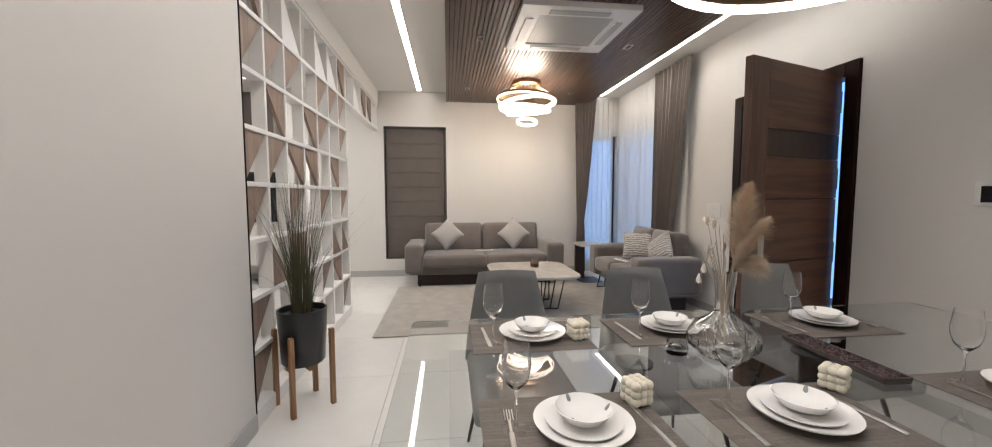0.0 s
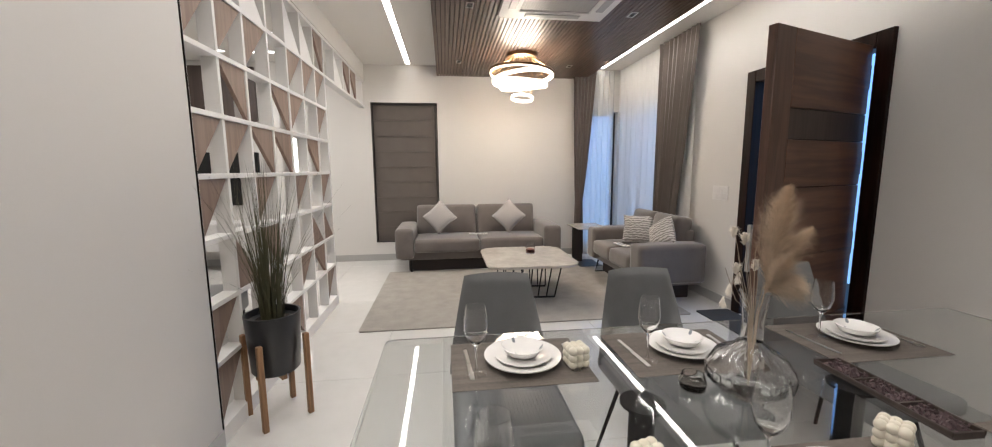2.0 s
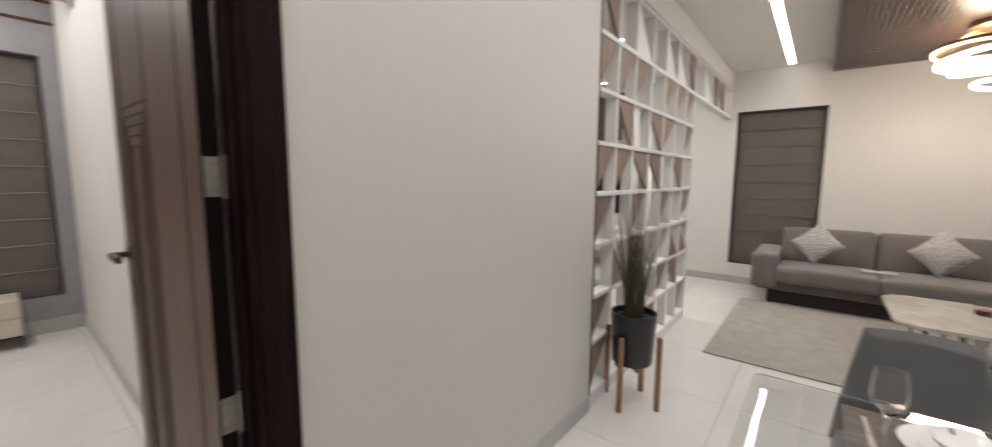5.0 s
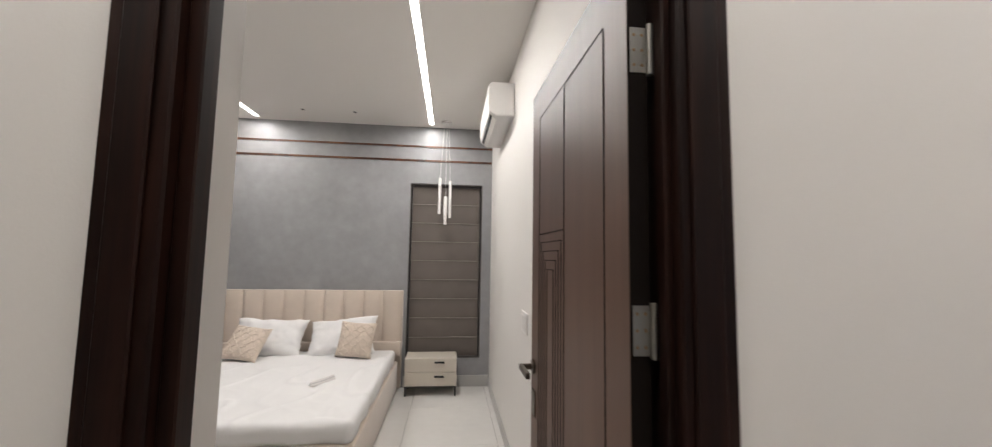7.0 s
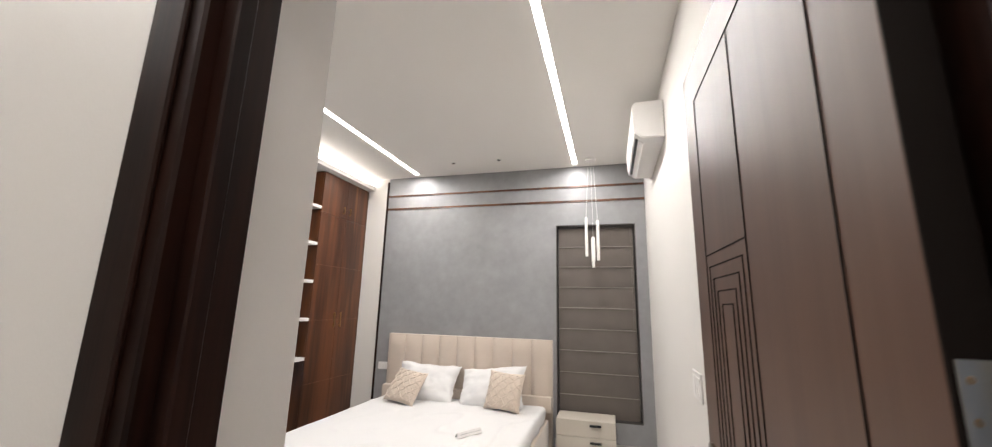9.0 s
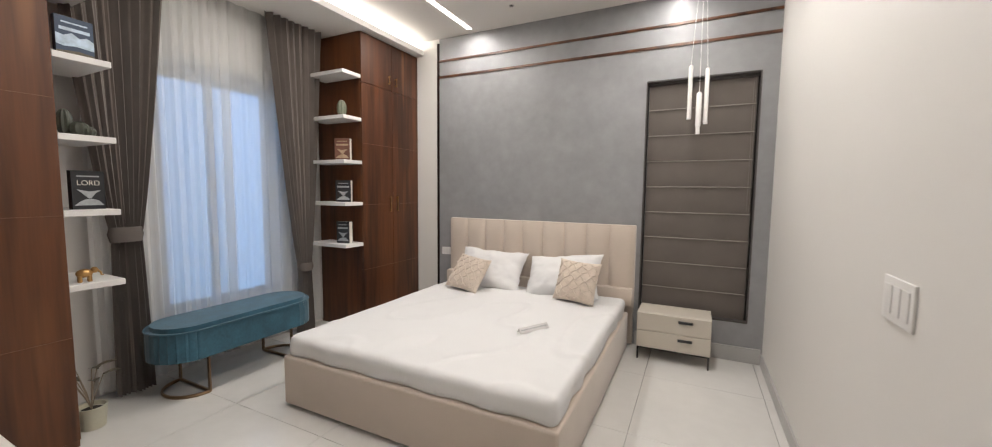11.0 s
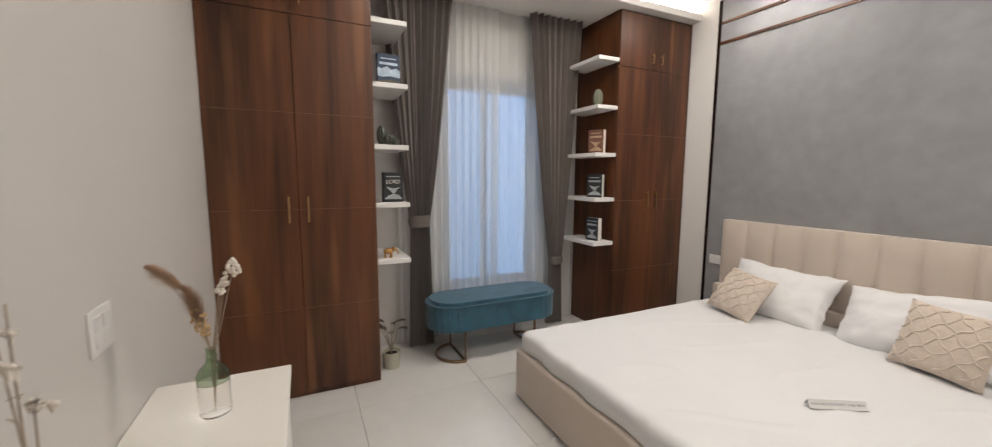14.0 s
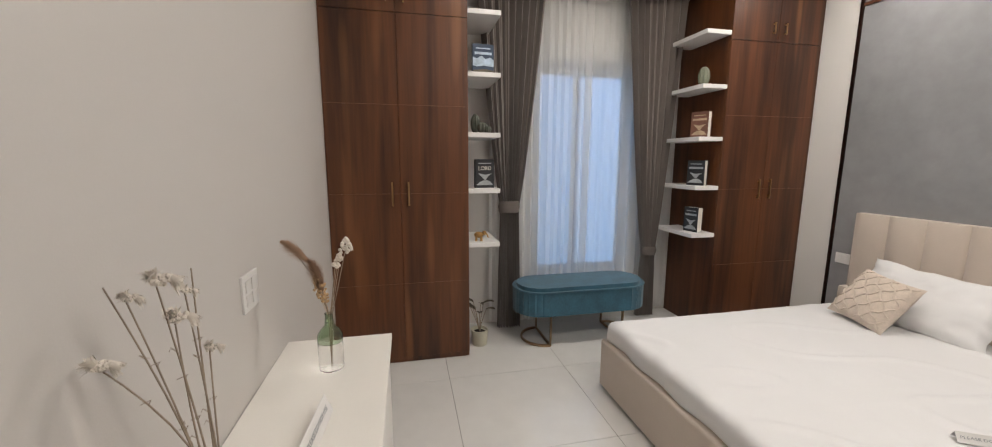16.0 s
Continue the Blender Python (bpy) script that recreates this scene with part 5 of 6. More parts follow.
def lettering(words, size, mat, m, parent):
    cu = bpy.data.curves.new("lettering", 'FONT')
    cu.body, cu.size, cu.align_x, cu.align_y, cu.extrude = words, size, 'CENTER', 'CENTER', 0.0002
    ob = new("lettering", cu)
    me = bpy.data.meshes.new_from_object(ob)
    bpy.data.objects.remove(ob)
    me.materials.append(mat)
    o2 = new("lettering", me)
    o2.parent, o2.matrix_basis = parent, m
    return o2


def book(label, m, w, h, t, cover, art, style, title=""):
    """Stands upright: its cover faces +x in local axes, the spine at -y."""
    b = thing("book", label, "book", "shelf books", m)
    part("page_block", box(-t / 2 + 0.002, t / 2 - 0.002, -w / 2 + 0.002, w / 2 - 0.003, 0.002, h - 0.003), M["page"], b, "cream page block")
    c = part("cover", joined((t / 2 - 0.002, t / 2, -w / 2, w / 2, 0, h), (-t / 2, -t / 2 + 0.002, -w / 2, w / 2, 0, h), (-t / 2 + 0.002, t / 2 - 0.002, -w / 2, -w / 2 + 0.002, 0, h)), cover, b)

    def print_on(pts, mat):
        part("picture", outline_slab([(x * w, y * h) for x, y in pts], 0, 0.0006), mat, c).matrix_basis = pose(t / 2, 0, 0, 90, 0, 90)
    if style == "sky":
        print_on([(-0.5, 0.30), (-0.3, 0.27), (0.0, 0.31), (0.5, 0.28), (0.5, 0.50), (0.32, 0.58), (0.12, 0.52), (-0.08, 0.62), (-0.30, 0.53), (-0.5, 0.57)], art)
        print_on([(-0.5, 0.0), (0.5, 0.0), (0.5, 0.16), (0.1, 0.20), (-0.5, 0.15)], M["leaf_green"])
    else:
        print_on([(-0.45, 0.10), (0.45, 0.10), (0.30, 0.22), (0.12, 0.27), (-0.10, 0.26), (-0.28, 0.20)], art)
        print_on([(-0.02, 0.28), (0.06, 0.28), (0.20, 0.42), (0.38, 0.50), (0.0, 0.46), (-0.36, 0.52), (-0.18, 0.40)], art)
    print_on([(-0.34, 0.84), (0.34, 0.84), (0.34, 0.875), (-0.34, 0.875)], art)
    if title:
        lettering(title, 0.040, M["page"], pose(t / 2 + 0.001, 0, h * 0.68, 90, 0, 90), c)
    else:
        print_on([(-0.40, 0.66), (0.40, 0.66), (0.40, 0.74), (-0.40, 0.74)], art)


navy = plain("navy_cover", (0.025, 0.045, 0.085), 0.4, vary=0.25, scale=12)
skyc = plain("sky_art", (0.42, 0.52, 0.62), 0.5, vary=0.3, scale=18)
dark = plain("dark_cover", (0.018, 0.019, 0.022), 0.35, vary=0.3, scale=14)
silver = plain("silver_art", (0.36, 0.38, 0.39), 0.45, vary=0.3, scale=20)
rust = plain("rust_cover", (0.16, 0.07, 0.045), 0.45, vary=0.3, scale=12)
tanart = plain("tan_art", (0.45, 0.33, 0.22), 0.5, vary=0.3, scale=18)
bx = WF - 0.15
book("blue hardback book with a cloudy sky cover", pose(bx + 0.02, 1.40, SHZ[1], 0, 0, 4), 0.160, 0.218, 0.035, navy, skyc, "sky")
book("black hardback book with a silver goblet cover", pose(bx + 0.02, 1.41, SHZ[3], 0, 0, 8), 0.150, 0.218, 0.035, dark, silver, "peak", "LORD")
book("rust hardback book standing half turned", pose(bx + 0.01, 3.31, SHZ[2], 0, 0, -66), 0.150, 0.215, 0.055, rust, tanart, "peak")
book("grey hardback book standing half turned", pose(bx + 0.01, 3.31, SHZ[3], 0, 0, -64), 0.150, 0.215, 0.055, dark, silver, "peak")
book("black and white hardback book standing turned", pose(bx + 0.01, 3.305, SHZ[4], 0, 0, -78), 0.145, 0.215, 0.058, dark, silver, "peak")


def cactus(label, m, blobs, mat):
    c = thing("ceramic_cactus", label, "ornament", "cactus ornaments", m)
    for x, y, r, h in blobs:
        bm = lathe([(r * math.sin(math.pi * k / 14), h * (1 - math.cos(math.pi * k / 14)) / 2) for k in range(15)], 40)
        for q in bm.verts:
            k = 1 + 0.07 * math.cos(10 * math.atan2(q.co.y, q.co.x))
            q.co.x *= k
            q.co.y *= k
        part("body", moved(bm, pose(x, y, 0)), mat, c, smooth=True)


cactus("dark ribbed ceramic cactus pair", pose(bx, 1.38, SHZ[2]), ((-0.02, -0.03, 0.035, 0.15), (0.01, 0.02, 0.045, 0.085), (0.03, 0.055, 0.03, 0.06)), M["cactus"])
cactus("pale green ribbed ceramic cactus", pose(bx, 3.31, SHZ[1]), ((0, 0, 0.045, 0.165),), plain("pale_cactus", (0.16, 0.17, 0.12), 0.4, vary=0.15))
el = thing("elephant_figure", "small golden elephant ornament", "ornament", m=pose(bx + 0.06, 1.36, SHZ[4], 0, 0, 80))
bm = bmesh.new()
bmesh.ops.create_icosphere(bm, subdivisions=2, radius=0.03, matrix=Matrix.Translation((0, 0, 0.048)) @ Matrix.Diagonal((1.25, 0.8, 0.85, 1)))
bmesh.ops.create_icosphere(bm, subdivisions=2, radius=0.018, matrix=Matrix.Translation((0.042, 0, 0.062)))
for sx in (-0.02, 0.02):
    for sy in (-0.012, 0.012):
        bmesh.ops.create_cone(bm, cap_ends=True, segments=10, radius1=0.010, radius2=0.009, depth=0.035, matrix=Matrix.Translation((sx, sy, 0.0175)))
tube(bm, [(0.055, 0, 0.06), (0.068, 0, 0.045), (0.07, 0, 0.03), (0.08, 0, 0.03)], 0.006, 8, 0.004)
part("body", bm, M["gold"], el, smooth=True)

# bed
bed = thing("bed", "upholstered beige king bed with a channelled headboard", "bed")
HX0, HX1 = -2.30, -0.296
part("base", box(-2.215, -0.325, 2.07, 4.16, 0.02, 0.345, 0.018, 3), M["beige"], bed, smooth=True)
part("plinth", box(-2.12, -0.42, 2.16, 4.1, 0.0, 0.02), M["sofa_dark"], bed)
hb = part("headboard", box(HX0, HX1, 4.235, BY - 0.001, 0.02, 1.135, 0.012, 2), M["beige"], bed, smooth=True)
nch = 9
for k in range(nch):
    cw = (HX1 - HX0 - 0.02) / nch

    def chan(u, v, k=k, cw=cw):
        x = HX0 + 0.01 + cw * (k + u)
        return (x, 4.234 - 0.034 * (max(0, math.sin(math.pi * u)) ** 0.45) * min(1, 9 * (1 - v) + 0.35) * 1.0, 0.55 + 0.585 * v)
    part("channel", grid(10, 8, chan), M["beige"], hb, smooth=True)
part("head_ledge", box(HX0, HX1, 4.15, 4.234, 0.40, 0.56, 0.02, 2), M["beige"], bed, smooth=True)


def mattress():
    """A sheet drawn over a slab: flat on top, turned down over a soft rim."""
    x0, x1, y0, y1, zt, r, low = -2.196, -0.344, 2.092, 4.15, 0.475, 0.045, 0.338
    drop = math.pi * r / 2 + (zt - r - low)
    ix0, ix1, iy0, iy1 = x0 + r, x1 - r, y0 + r, y1 - r

    def place(u, v):
        p, q = ix0 - drop + (ix1 - ix0 + 2 * drop) * u, iy0 - drop + (iy1 - iy0 + 2 * drop) * v
        cx, cy = min(max(p, ix0), ix1), min(max(q, iy0), iy1)
        dx, dy = p - cx, q - cy
        d = math.hypot(dx, dy)
        s = max(abs(dx), abs(dy))
        soft = noise.noise(Vector((p * 2.2, q * 2.2, 1.3))) * 0.007 + noise.noise(Vector((p * 7 + q * 3, q * 5, 4.0))) * 0.002
        ridge = max(0, 1 - abs(noise.noise(Vector((p * 2.4 - q * 1.1, q * 1.3 + p, 8.0)))) * 9) * 0.010
        ridge += max(0, 1 - abs(noise.noise(Vector((p * 5.5 + q * 2.0, q * 3.0 - p * 2, 3.0)))) * 12) * 0.002
        z = zt + (soft + ridge) * max(0, 1 - s / (0.6 * drop))
        if d < 1e-6:
            return (cx, cy, z)
        a = min(s / r, math.pi / 2)
        wave = 0.009 * math.sin(cx * 17 + 2 * math.sin(cy * 5) + cy * 13) + 0.004 * noise.noise(Vector((p * 6, q * 6, 0)))
        out = r * math.sin(a) + wave * max(0, s / drop) ** 1.5 - 0.022 * max(0, (s / drop - 0.82) / 0.18) ** 2
        down = r * (1 - math.cos(a)) + max(0, s - math.pi * r / 2)
        return (cx + dx / d * out, cy + dy / d * out, z - down)
    return grid(110, 110, place)


mt = thing("mattress", "thick mattress in a slightly creased white sheet", "mattress")
part("core", box(-2.14, -0.40, 2.15, 4.10, 0.346, 0.44, 0.02, 2), M["sheet"], mt)
part("fitted_sheet", mattress(), M["sheet"], mt, smooth=True)


def bed_pillow(m, s):
    """A soft pillow with slack pointed corners, rumpled cover and a sewn edge."""
    W, H, T, n = 0.74, 0.47, 0.20, 36

    def face(sd):
        def at(u, v):
            a, b = 2 * u - 1, 2 * v - 1
            k = (max(0, 1 - a ** 4) * max(0, 1 - b ** 4)) ** 0.6
            crease = noise.ridged_multi_fractal(Vector((a * 1.6 + s, b * 1.3, sd * 2.0)), 1.0, 2.0, 3, 1.0, 2.0)
            edge = max(abs(a), abs(b)) ** 6
            x = a * W / 2 * (1 - 0.09 * (1 - b * b)) + 0.012 * noise.noise(Vector((b * 4, s, 1))) * edge
            z = b * H / 2 * (1 - 0.11 * (1 - a * a)) + 0.014 * noise.noise(Vector((a * 5, s, 2))) * edge
            y = sd * (T / 2 * k * (0.9 + 0.12 * noise.noise(Vector((a * 2 + s, b * 2, sd)))) + 0.015 * crease * k ** 0.5) + 0.03 * noise.noise(Vector((a * 1.8, b * 1.8 + s, 5))) * edge
            return (x, y, z)
        return at
    bm = grid(n, n, face(-1))
    me = bpy.data.meshes.new("pillow_back")
    b2 = grid(n, n, face(1))
    b2.to_mesh(me)
    bm.from_mesh(me)
    bpy.data.meshes.remove(me)
    bmesh.ops.remove_doubles(bm, verts=bm.verts[:], dist=0.0006)
    bmesh.ops.recalc_face_normals(bm, faces=bm.faces[:])
    p = thing("pillow", "plump white pillow leaning on the headboard", "pillow", "bed pillows", m)
    part("cover", bm, M["sheet"], p, smooth=True)


bed_pillow(pose(-1.68, 4.02, 0.635, 0, 0, 4) @ pose(0, 0, 0, -38, 3, 0), 3.0)
bed_pillow(pose(-0.91, 4.02, 0.64, 0, 0, -4) @ pose(0, 0, 0, -38, -7, 0), 9.0)


def knit_cushion(m):
    c = thing("knitted_cushion", "square cream knitted cushion with diamond ridges", "cushion", "knitted cushions", m)
    S = 0.375
    part("cover", pillow(S, S, 0.15, 22), M["knit"], c, smooth=True)

    def surf(u, v):
        k = (max(0, 1 - u * u) * max(0, 1 - v * v)) ** 0.42
        return Vector((u * S / 2 * (1 - 0.07 * (1 - v * v) * abs(u) ** 3), -0.075 * k - 0.002, v * S / 2 * (1 - 0.07 * (1 - u * u) * abs(v) ** 3)))
    for d in (-1, 1):
        for q in (-1.5, -1.0, -0.5, 0.0, 0.5, 1.0, 1.5):
            pts = []
            for i in range(29):
                u = -0.93 + 1.86 * i / 28
                v = d * u + q + 0.045 * math.sin(i * 1.1 + 3 * q)
                if abs(v) < 0.93:
                    pts.append(surf(u, v))
            if len(pts) > 3:
                part("ridge", tube(bmesh.new(), pts, 0.0055, 6), M["knit"], c, smooth=True)


knit_cushion(pose(-1.79, 3.77, 0.635, 0, 0, -8) @ pose(0, 0, 0, -38, 6, 0))
knit_cushion(pose(-0.715, 3.80, 0.66, 0, 0, -5) @ pose(0, 0, 0, -24, 3, 0))


def notice(label, m, words):
    s = thing("notice_card", label, "sign", "notice cards", m)
    for sd in (-1, 1):
        p = part("card_face", moved(box(-0.125, 0.125, -0.0008, 0.0008, 0, 0.062), pose(0, -0.024 * sd, 0, -24 * sd)), M["plastic"], s)
    lettering(words, 0.020, M["print"], pose(0, -0.0135, 0.030, 66), s)


notice("folded white card reading please do not use bed", pose(-0.79, 2.95, 0.480, 0, 0, 60) @ Matrix.Diagonal((1.0, 0.9, 0.6, 1)), "PLEASE DO NOT USE BED")

ns = thing("nightstand", "cream two-drawer nightstand on black metal legs", "nightstand")
NX0, NX1, NY = -0.225, 0.347, 3.98
part("body", box(NX0, NX1, NY + 0.016, BY - 0.02, 0.11, 0.415, 0.003), M["cream"], ns)
for z0, z1 in ((0.113, 0.258), (0.263, 0.412)):
    d = part("drawer", box(NX0 + 0.001, NX1 - 0.001, NY, NY + 0.015, z0, z1, 0.002), M["cream"], ns)
    part("handle", box((NX0 + NX1) / 2 + 0.04, (NX0 + NX1) / 2 + 0.15, NY - 0.016, NY, z1 - 0.052, z1 - 0.032, 0.002), M["black"], d, "black bar handle")
for x in (NX0 + 0.005, NX1 - 0.019):
    for y in (NY + 0.01, BY - 0.05):
        part("leg", box(x, x + 0.014, y, y + 0.014, 0.0, 0.11), M["black_metal"], ns)
part("rail", box(NX0 + 0.02, NX1 - 0.02, NY + 0.012, NY + 0.022, 0.098, 0.109), M["black_metal"], ns)

# pendant cluster
pd = thing("pendant_cluster", "cluster of three white tube pendants hanging by the blind", "pendant light", m=pose(0.165, 4.10, 0))
part("canopy", lathe([(0, BZ), (0.06, BZ), (0.06, BZ - 0.02), (0, BZ - 0.02)], 24), M["plastic"], pd, smooth=True)
for dx, dy, z0, z1, r in ((-0.062, 0.0, 2.045, 2.465, 0.016), (0.008, -0.02, 1.985, 2.24, 0.020), (0.060, 0.0, 2.0, 2.43, 0.016)):
    tb = part("tube_shade", lathe([(0, z0), (r, z0), (r, z1), (r * 0.6, z1 + 0.012), (0, z1 + 0.012)], 20), M["plastic"], pd, smooth=True)
    tb.location = (dx, dy, 0)
    part("cable", tube(bmesh.new(), [(0, 0, z1 + 0.01), (-dx * 0.6, -dy * 0.6, BZ - 0.015)], 0.0016, 5), M["plastic"], tb)
part("lower_cap", lathe([(0, 1.92), (0.015, 1.92), (0.015, 1.984), (0, 1.984)], 16), M["plastic"], pd).location = (0.008, -0.02, 0)

# split air conditioner
sa = thing("split_air_conditioner", "white split air conditioner high on the wall", "air conditioner")
prof = [(BX - 0.001, 2.70), (BX - 0.15, 2.70), (BX - 0.205, 2.745), (BX - 0.215, 2.80), (BX - 0.215, 2.955), (BX - 0.19, 2.985), (BX - 0.001, 2.985)]
bm = bmesh.new()
f = bm.faces.new([bm.verts.new((x, 2.52, z)) for x, z in prof])
up = bmesh.ops.extrude_face_region(bm, geom=[f])
bmesh.ops.translate(bm, verts=[v for v in up["geom"] if isinstance(v, bmesh.types.BMVert)], vec=(0, 0.98, 0))
bmesh.ops.recalc_face_normals(bm, faces=bm.faces[:])
bmesh.ops.bevel(bm, geom=[e for e in bm.edges if abs(e.verts[0].co.y - e.verts[1].co.y) < 1e-4], offset=0.008, segments=2, affect='EDGES')
body = part("casing", bm, M["plastic"], sa, smooth=True)
part("louvre", moved(box(-0.035, 0.035, -0.42, 0.42, -0.003, 0.003, 0.001), pose(BX - 0.165, 3.02, 2.712, 0, 42, 0)), M["plastic"], sa)
part("air_slot", moved(box(-0.012, 0.012, -0.42, 0.42, -0.002, 0.002), pose(BX - 0.185, 3.02, 2.7255, 0, 42, 0)), M["black"], sa, "dark outlet slot")
for k, (dy, dz, w) in enumerate(((0.04, 0.22, 0.03), (0.08, 0.16, 0.02), (0.12, 0.23, 0.025), (0.05, 0.10, 0.025))):
    part("sticker", box(BX - 0.2157, BX - 0.2152, 2.56 + dy, 2.56 + dy + w * 2, 2.70 + dz, 2.70 + dz + w * 0.5), M["print"], sa)

# downlights in the bedroom ceiling
for x, y in ((-1.42, 3.90), (-0.86, 3.90)):
    dl = thing("downlight", "tiny recessed ceiling spot, unlit", "ceiling light", "bedroom spots", pose(x, y, BZ))
    part("trim", moved(ring(0.022, 0.004, 1.0, 18, 6), pose(0, 0, -0.003)), M["steel"], dl, smooth=True)
    part("lens", lathe([(0, -0.003), (0.02, -0.003), (0.02, -0.001), (0, -0.001)], 14), M["black"], dl)

# console
cn = thing("console_cabinet", "long ivory lacquered console cabinet against the wall", "console")
CX0, CX1, CY = -1.70, -0.45, 0.735
part("top", box(CX0, CX1, BW + 0.002, CY, 0.71, 0.735, 0.003), M["console"], cn)
part("body", box(CX0 + 0.02, CX1 - 0.02, BW + 0.002, CY - 0.03, 0.12, 0.709), M["console"], cn)
for k in range(3):
    w = (CX1 - CX0 - 0.04) / 3
    part("door", box(CX0 + 0.022 + w * k, CX0 + 0.018 + w * (k + 1), CY - 0.029, CY - 0.012, 0.125, 0.705, 0.002), M["console"], cn)
for x in (CX0 + 0.06, CX1 - 0.09):
    for y in (BW + 0.04, CY - 0.08):
        part("leg", box(x, x + 0.03, y, y + 0.03, 0, 0.12, 0.003), M["black_metal"], cn)
notice("folded white card reading please do not use on the console", pose(-1.015, 0.537, 0.736, 0, 0, 176), "PLEASE DO NOT USE")

v1 = thing("bottle_vase", "clear bottle vase with a green glass neck", "vase", m=pose(-1.42, 0.52, 0.736))
part("lower_glass", lathe([(0, 0.0), (0.042, 0.0), (0.046, 0.006), (0.046, 0.11), (0.043, 0.11), (0.043, 0.008), (0, 0.006)], 28), M["clear"], v1, smooth=True).visible_shadow = False
part("upper_glass", lathe([(0.046, 0.1105), (0.046, 0.135), (0.036, 0.155), (0.017, 0.175), (0.014, 0.215), (0.016, 0.22), (0.0125, 0.22), (0.0115, 0.175), (0.033, 0.152), (0.043, 0.134), (0.043, 0.1105)], 28), M["green_glass"], v1, "green tinted neck", True).visible_shadow = False
d1 = thing("dried_bouquet", "dried plume, seed heads and papery blooms in the bottle", "dried flowers", m=pose(-1.42, 0.52, 0.736))
part("stem", tube(bmesh.new(), [(0, 0, 0.01), (0, 0, 0.22), (-0.01, -0.045, 0.36), (-0.01, -0.13, 0.50)], 0.002, 5), M["straw"], d1)
part("plume", plume(plume(bmesh.new(), (0.0, -0.015, 0.30), (0.0, -0.060, 0.43), 0.036, 2200, rnd, 0.4), (0.0, -0.055, 0.42), (-0.01, -0.145, 0.50), 0.030, 1900, rnd, 0.5), M["pampas_brown"], d1, "arched brown plume")


def seed_head(bm, base, tip, r, n, size):
    base, tip = Vector(base), Vector(tip)
    for _ in range(n):
        u = rnd.random()
        a = rnd.uniform(0, 6.28)
        k = r * math.sin(math.pi * min(0.97, 0.12 + u * 0.85)) ** 0.6 * math.sqrt(rnd.random())
        p = base.lerp(tip, u) + Vector((k * math.cos(a), k * math.sin(a), rnd.uniform(-0.004, 0.004)))
        bmesh.ops.create_icosphere(bm, subdivisions=1, radius=size * rnd.uniform(0.7, 1.2), matrix=Matrix.Translation(p))
    return bm


part("stem", tube(bmesh.new(), [(0, 0, 0.01), (0.005, 0.0, 0.22), (0.0, -0.02, 0.32)], 0.002, 5), M["straw"], d1)
part("seed_head", seed_head(bmesh.new(), (0.0, -0.012, 0.265), (0.0, -0.035, 0.37), 0.022, 90, 0.0055), M["millet"], d1, "golden knobbly seed head", True)
for dx, dy, h in ((0.0, 0.045, 0.44), (0.01, 0.075, 0.47), (-0.01, 0.06, 0.485), (0.0, 0.035, 0.42)):
    part("stem", tube(bmesh.new(), [(0, 0, 0.01), (dx * 0.2, dy * 0.2, 0.22), (dx, dy, h)], 0.0014, 4), M["straw"], d1)
    part("dry_bloom", seed_head(bmesh.new(), (dx, dy, h - 0.02), (dx * 1.2, dy * 1.2, h + 0.02), 0.014, 9, 0.009), M["cotton"], d1, "pale papery bloom", True)
for k in range(5):
    a = 1.2 * k
    part("leaf", grid(1, 5, lambda u, v, a=a: (0.012 * math.cos(a) * v * 3 + (u - 0.5) * 0.010 * (1 - v), 0.012 * math.sin(a) * v * 3, 0.21 + 0.10 * v)), M["millet"], d1)

FVX, FVY = -0.62, 0.475
v2 = thing("round_vase", "small smoky glass vase at the end of the console", "vase", m=pose(FVX, FVY, 0.736))
part("glass", lathe([(0, 0.0), (0.04, 0.0), (0.052, 0.03), (0.05, 0.07), (0.034, 0.11), (0.036, 0.125), (0.033, 0.125), (0.031, 0.11), (0.047, 0.07), (0.049, 0.03), (0.036, 0.005), (0, 0.004)], 28), glass("smoky_glass", (0.45, 0.47, 0.45)), v2, smooth=True)
d2 = thing("dried_flowers", "tall thin dried stems with pale fluffy blooms", "dried flowers", m=pose(FVX, FVY, 0.736))
stems = [((0.01, -0.062, 0.600), 0.024), ((0.02, -0.128, 0.592), 0.0), ((0.015, -0.104, 0.572), 0.016), ((0.0, -0.045, 0.530), 0.022), ((0.03, -0.150, 0.468), 0.022),
         ((-0.02, -0.007, 0.462), 0.014), ((-0.01, -0.031, 0.572), 0.012), ((-0.03, -0.026, 0.605), 0.0)]
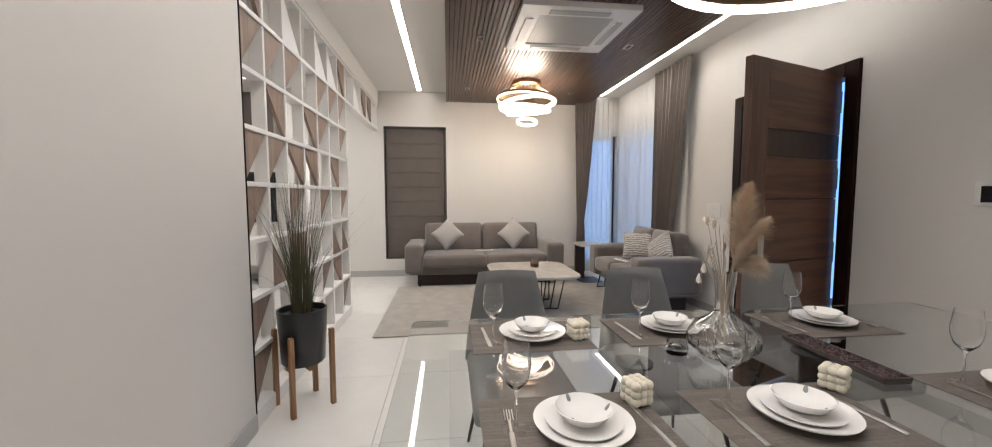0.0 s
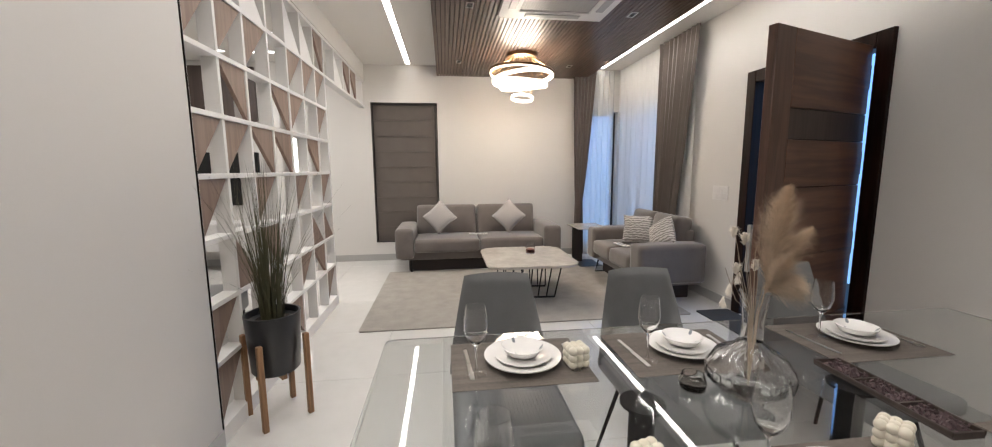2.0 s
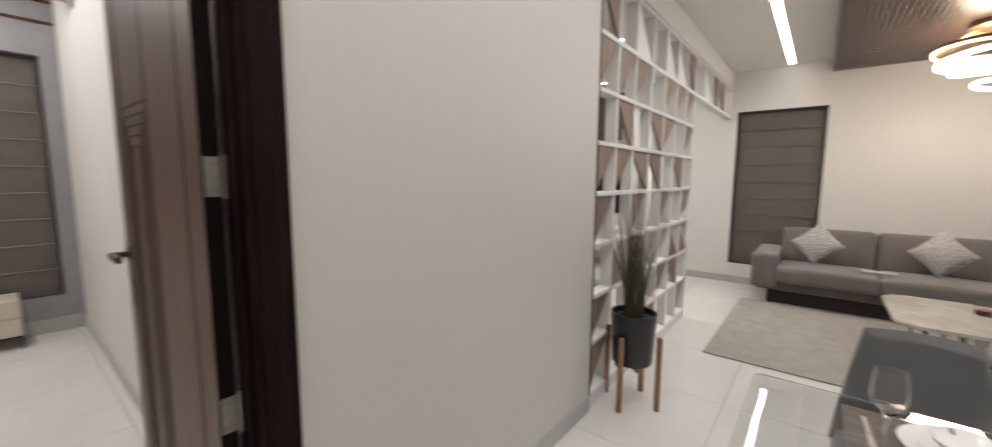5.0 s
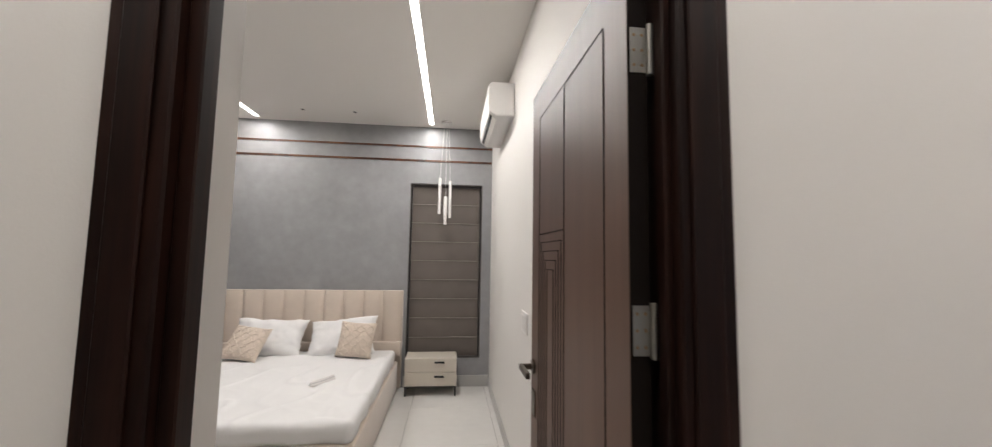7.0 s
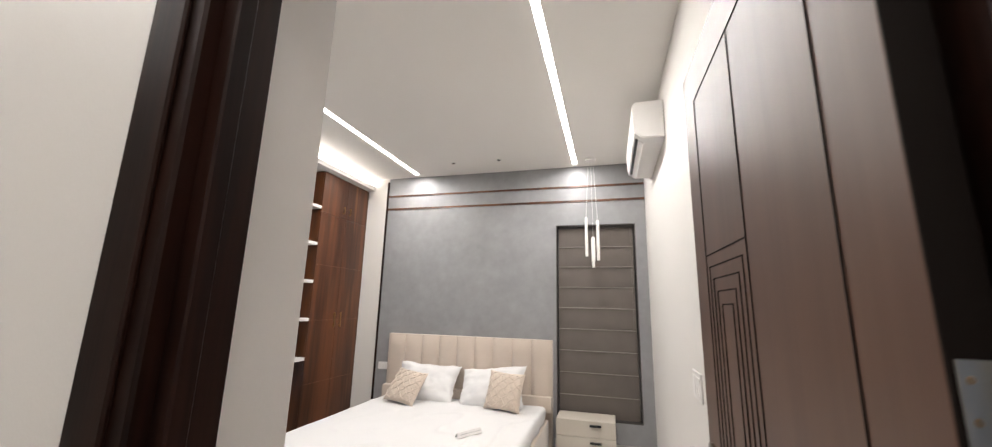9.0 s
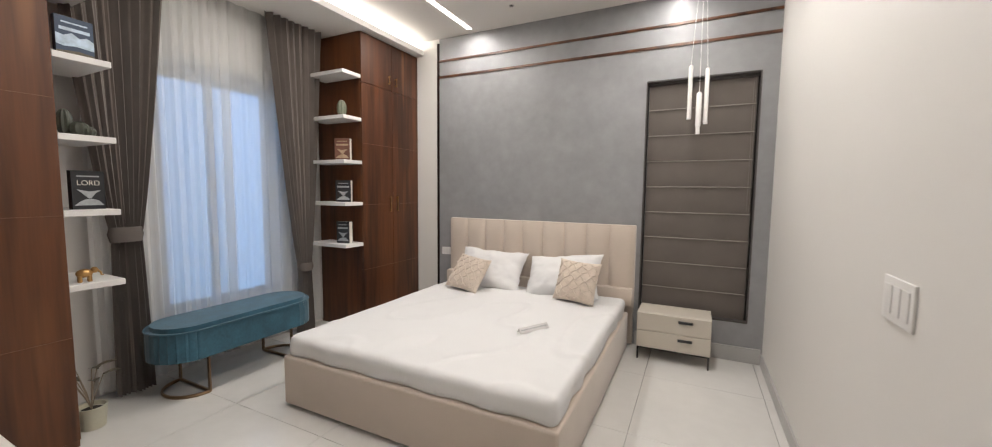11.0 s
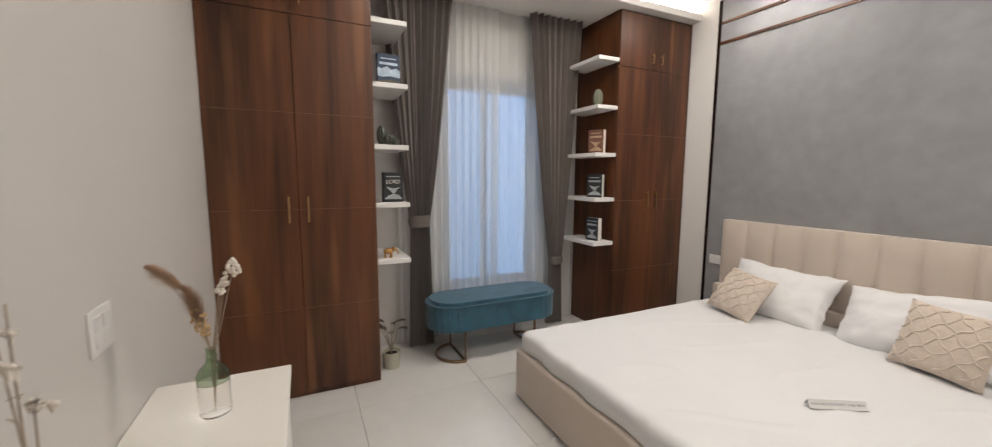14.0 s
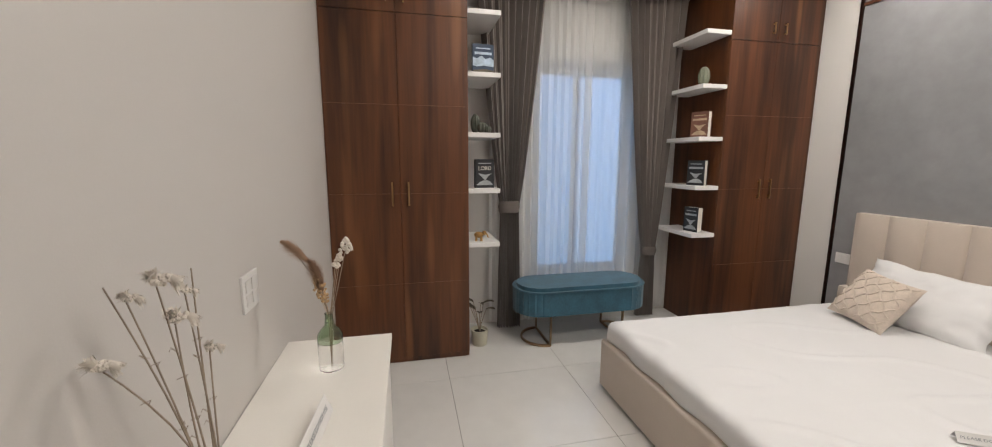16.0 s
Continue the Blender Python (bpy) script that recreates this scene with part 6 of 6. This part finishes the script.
for (dx, dy, h), r in stems:
    sway = rnd.uniform(-0.012, 0.012)
    arch = 0.05 if h < 0.5 and dy < -0.1 else 0.0
    pts = [Vector((dx * u ** 1.5, dy * u ** 1.25 + sway * math.sin(3.1 * u) - arch * u * (1 - u) * -1.6, 0.01 + (h - 0.01) * u + arch * math.sin(math.pi * u) * 0.6)) for u in (k / 9 for k in range(10))]
    part("stem", tube(bmesh.new(), pts, 0.0022, 5, 0.0013), M["straw"], d2)
    for k in (5, 7):
        q = pts[k]
        part("twiglet", tube(bmesh.new(), [q, q + Vector((0.004, rnd.choice((-1, 1)) * 0.007, 0.010)), q + Vector((0.006, rnd.choice((-1, 1)) * 0.009, 0.004))], 0.0009, 4, 0.0005), M["straw"], d2)
    if r:
        way = (pts[-1] - pts[-3]).normalized()
        tuft = plume(plume(bmesh.new(), pts[-1] - way * r * 0.5, pts[-1] + way * r * 0.5, r * 0.75, 330, rnd, 0.9, 4.0), pts[-1] + Vector((0, r * 0.7, r * 0.2)), pts[-1] + Vector((0, r * 1.1, 0)), r * 0.6, 180, rnd, 0.8, 4.0)
        seed_head(tuft, pts[-1] - way * r * 0.3, pts[-1] + Vector((0, r * 0.9, r * 0.1)), r * 0.55, 34, r * 0.20)
        part("dry_bloom", tuft, M["cotton"], d2, "pale fluffy bloom")
part("stem", tube(bmesh.new(), [(0, 0, 0.01), (0.005, -0.008, 0.14), (0.01, -0.04, 0.24)], 0.003, 5), M["straw"], d2)
part("seed_head", seed_head(bmesh.new(), (0.01, -0.035, 0.235), (0.015, -0.138, 0.275), 0.047, 520, 0.0052), M["millet"], d2, "golden millet head", True)
part("bulrush", tube(bmesh.new(), [(0, 0, 0.12), (0.0, 0.007, 0.16), (0.0, 0.008, 0.20), (0.0, 0.007, 0.268)], 0.009, 10, 0.0075), M["bulrush"], d2, "brown bulrush head", True)

# bench
bn = thing("oval_bench", "oval teal velvet bench on bronze hoop legs", "bench", m=pose(-3.03, 2.27, 0.0) @ Matrix.Diagonal((1, 0.98, 1.12, 1)))


def oval(hx, hy, n=14):
    pts = []
    for s in (1, -1):
        for k in range(n + 1):
            a = math.pi * k / n
            pts.append((s * hx * math.cos(a), s * ((hy - hx) + hx * math.sin(a))))
    return pts


def bulge(h0, h1, hx, hy):
    bm = outline_slab(oval(hx, hy), h0, h1)
    es = [e for e in bm.edges if abs(e.verts[0].co.z - e.verts[1].co.z) < 1e-5]
    bmesh.ops.bevel(bm, geom=es, offset=0.028, segments=4, affect='EDGES')
    return bm


part("seat", bulge(0.395, 0.452, 0.224, 0.60), M["teal"], bn, smooth=True)
part("piping", tube(bmesh.new(), [(x, y, 0.424) for x, y in oval(0.228, 0.604)] + [(0.228, 0.604 - 0.228, 0.424)], 0.0055, 6), M["teal"], bn, smooth=True)
bm = bmesh.new()
ov = oval(0.224, 0.600, 56)
n = len(ov)
rows = []
for j in range(4):
    z = 0.245 + 0.175 * j / 3
    row = []
    for i, (x, y) in enumerate(ov):
        k = 1 + (0.012 if i % 2 else -0.006) * (1 if j in (1, 2) else 0.5) + 0.006 * math.sin(i * 1.7)
        row.append(bm.verts.new((x * k, y * (1 + (k - 1) * 0.4), z)))
    rows.append(row)
for a, b in zip(rows, rows[1:]):
    for i in range(n):
        bm.faces.new((a[i], a[(i + 1) % n], b[(i + 1) % n], b[i]))
bm.faces.new(rows[0][::-1])
part("pleated_skirt", bm, M["teal"], bn, "gathered teal velvet side", True)
for s in (-1, 1):
    arc = [(0.19 * math.cos(math.pi * k / 14), s * (0.33 + 0.19 * math.sin(math.pi * k / 14)), 0.010) for k in range(15)]
    part("floor_hoop", tube(bmesh.new(), arc + [arc[0]], 0.011, 6), M["bronze"], bn, smooth=True)
    for x in (-0.19, 0.19):
        part("leg", box(x - 0.011, x + 0.011, s * 0.33 - 0.006, s * 0.33 + 0.006, 0.01, 0.246), M["bronze"], bn)

# small potted plant
pl = thing("small_plant", "little plant with brownish leaves in a cream pot", "potted plant", m=pose(-3.02, 1.385, 0) @ Matrix.Diagonal((1.3, 1.3, 1.15, 1)))
part("pot", lathe([(0, 0), (0.046, 0), (0.055, 0.10), (0.057, 0.115), (0.050, 0.115), (0.047, 0.095), (0, 0.092)], 24), M["plant_pot"], pl, smooth=True)
part("soil", lathe([(0, 0.097), (0.047, 0.094), (0.047, 0.092), (0, 0.092)], 16), M["soil"], pl)
for k in range(9):
    a, h, s = rnd.uniform(0, 6.28), rnd.uniform(0.18, 0.34), rnd.uniform(0.02, 0.075)
    tip = Vector((s * math.cos(a), s * math.sin(a), h))
    part("stem", tube(bmesh.new(), [(0, 0, 0.095), (tip.x * 0.3, tip.y * 0.3, h * 0.6), tuple(tip)], 0.0022, 5), M["straw"], pl)
    d = Vector((math.cos(a), math.sin(a), 0.5)).normalized()
    sd = Vector((-math.sin(a), math.cos(a), 0))
    part("leaf", grid(4, 6, lambda u, v, tip=tip, d=d, sd=sd: tip + d * 0.075 * v + sd * (u - 0.5) * 0.042 * math.sin(math.pi * min(1, 0.06 + 0.94 * v)) + Vector((0, 0, -0.02 * v * v + 0.008 * abs(2 * u - 1)))), M["leaf_green"], pl, smooth=True)

# ---- floor tiles ----
PX, PY, OX, OY = 0.80, 0.86, 3.08, -0.64
tile_mesh = mesh_of("tile", box(0.0012, PX - 0.0012, 0.0012, PY - 0.0012, -0.0119, 0.0, 0.0008), M["tile"])
floor_ob = bpy.data.objects["floor"]
ix0, ix1 = math.floor((-3.45 - OX) / PX), math.ceil((FX - OX) / PX)
iy0, iy1 = math.floor((RY - OY) / PY), math.ceil((BY - OY) / PY)
for i in range(ix0, ix1 + 1):
    for j in range(iy0, iy1 + 1):
        x, y = OX + PX * i, OY + PY * j
        if y + PY < 0 and x < -3.4:
            continue
        o = new("tile", tile_mesh)
        o.parent = floor_ob
        o.location = (x, y, 0)
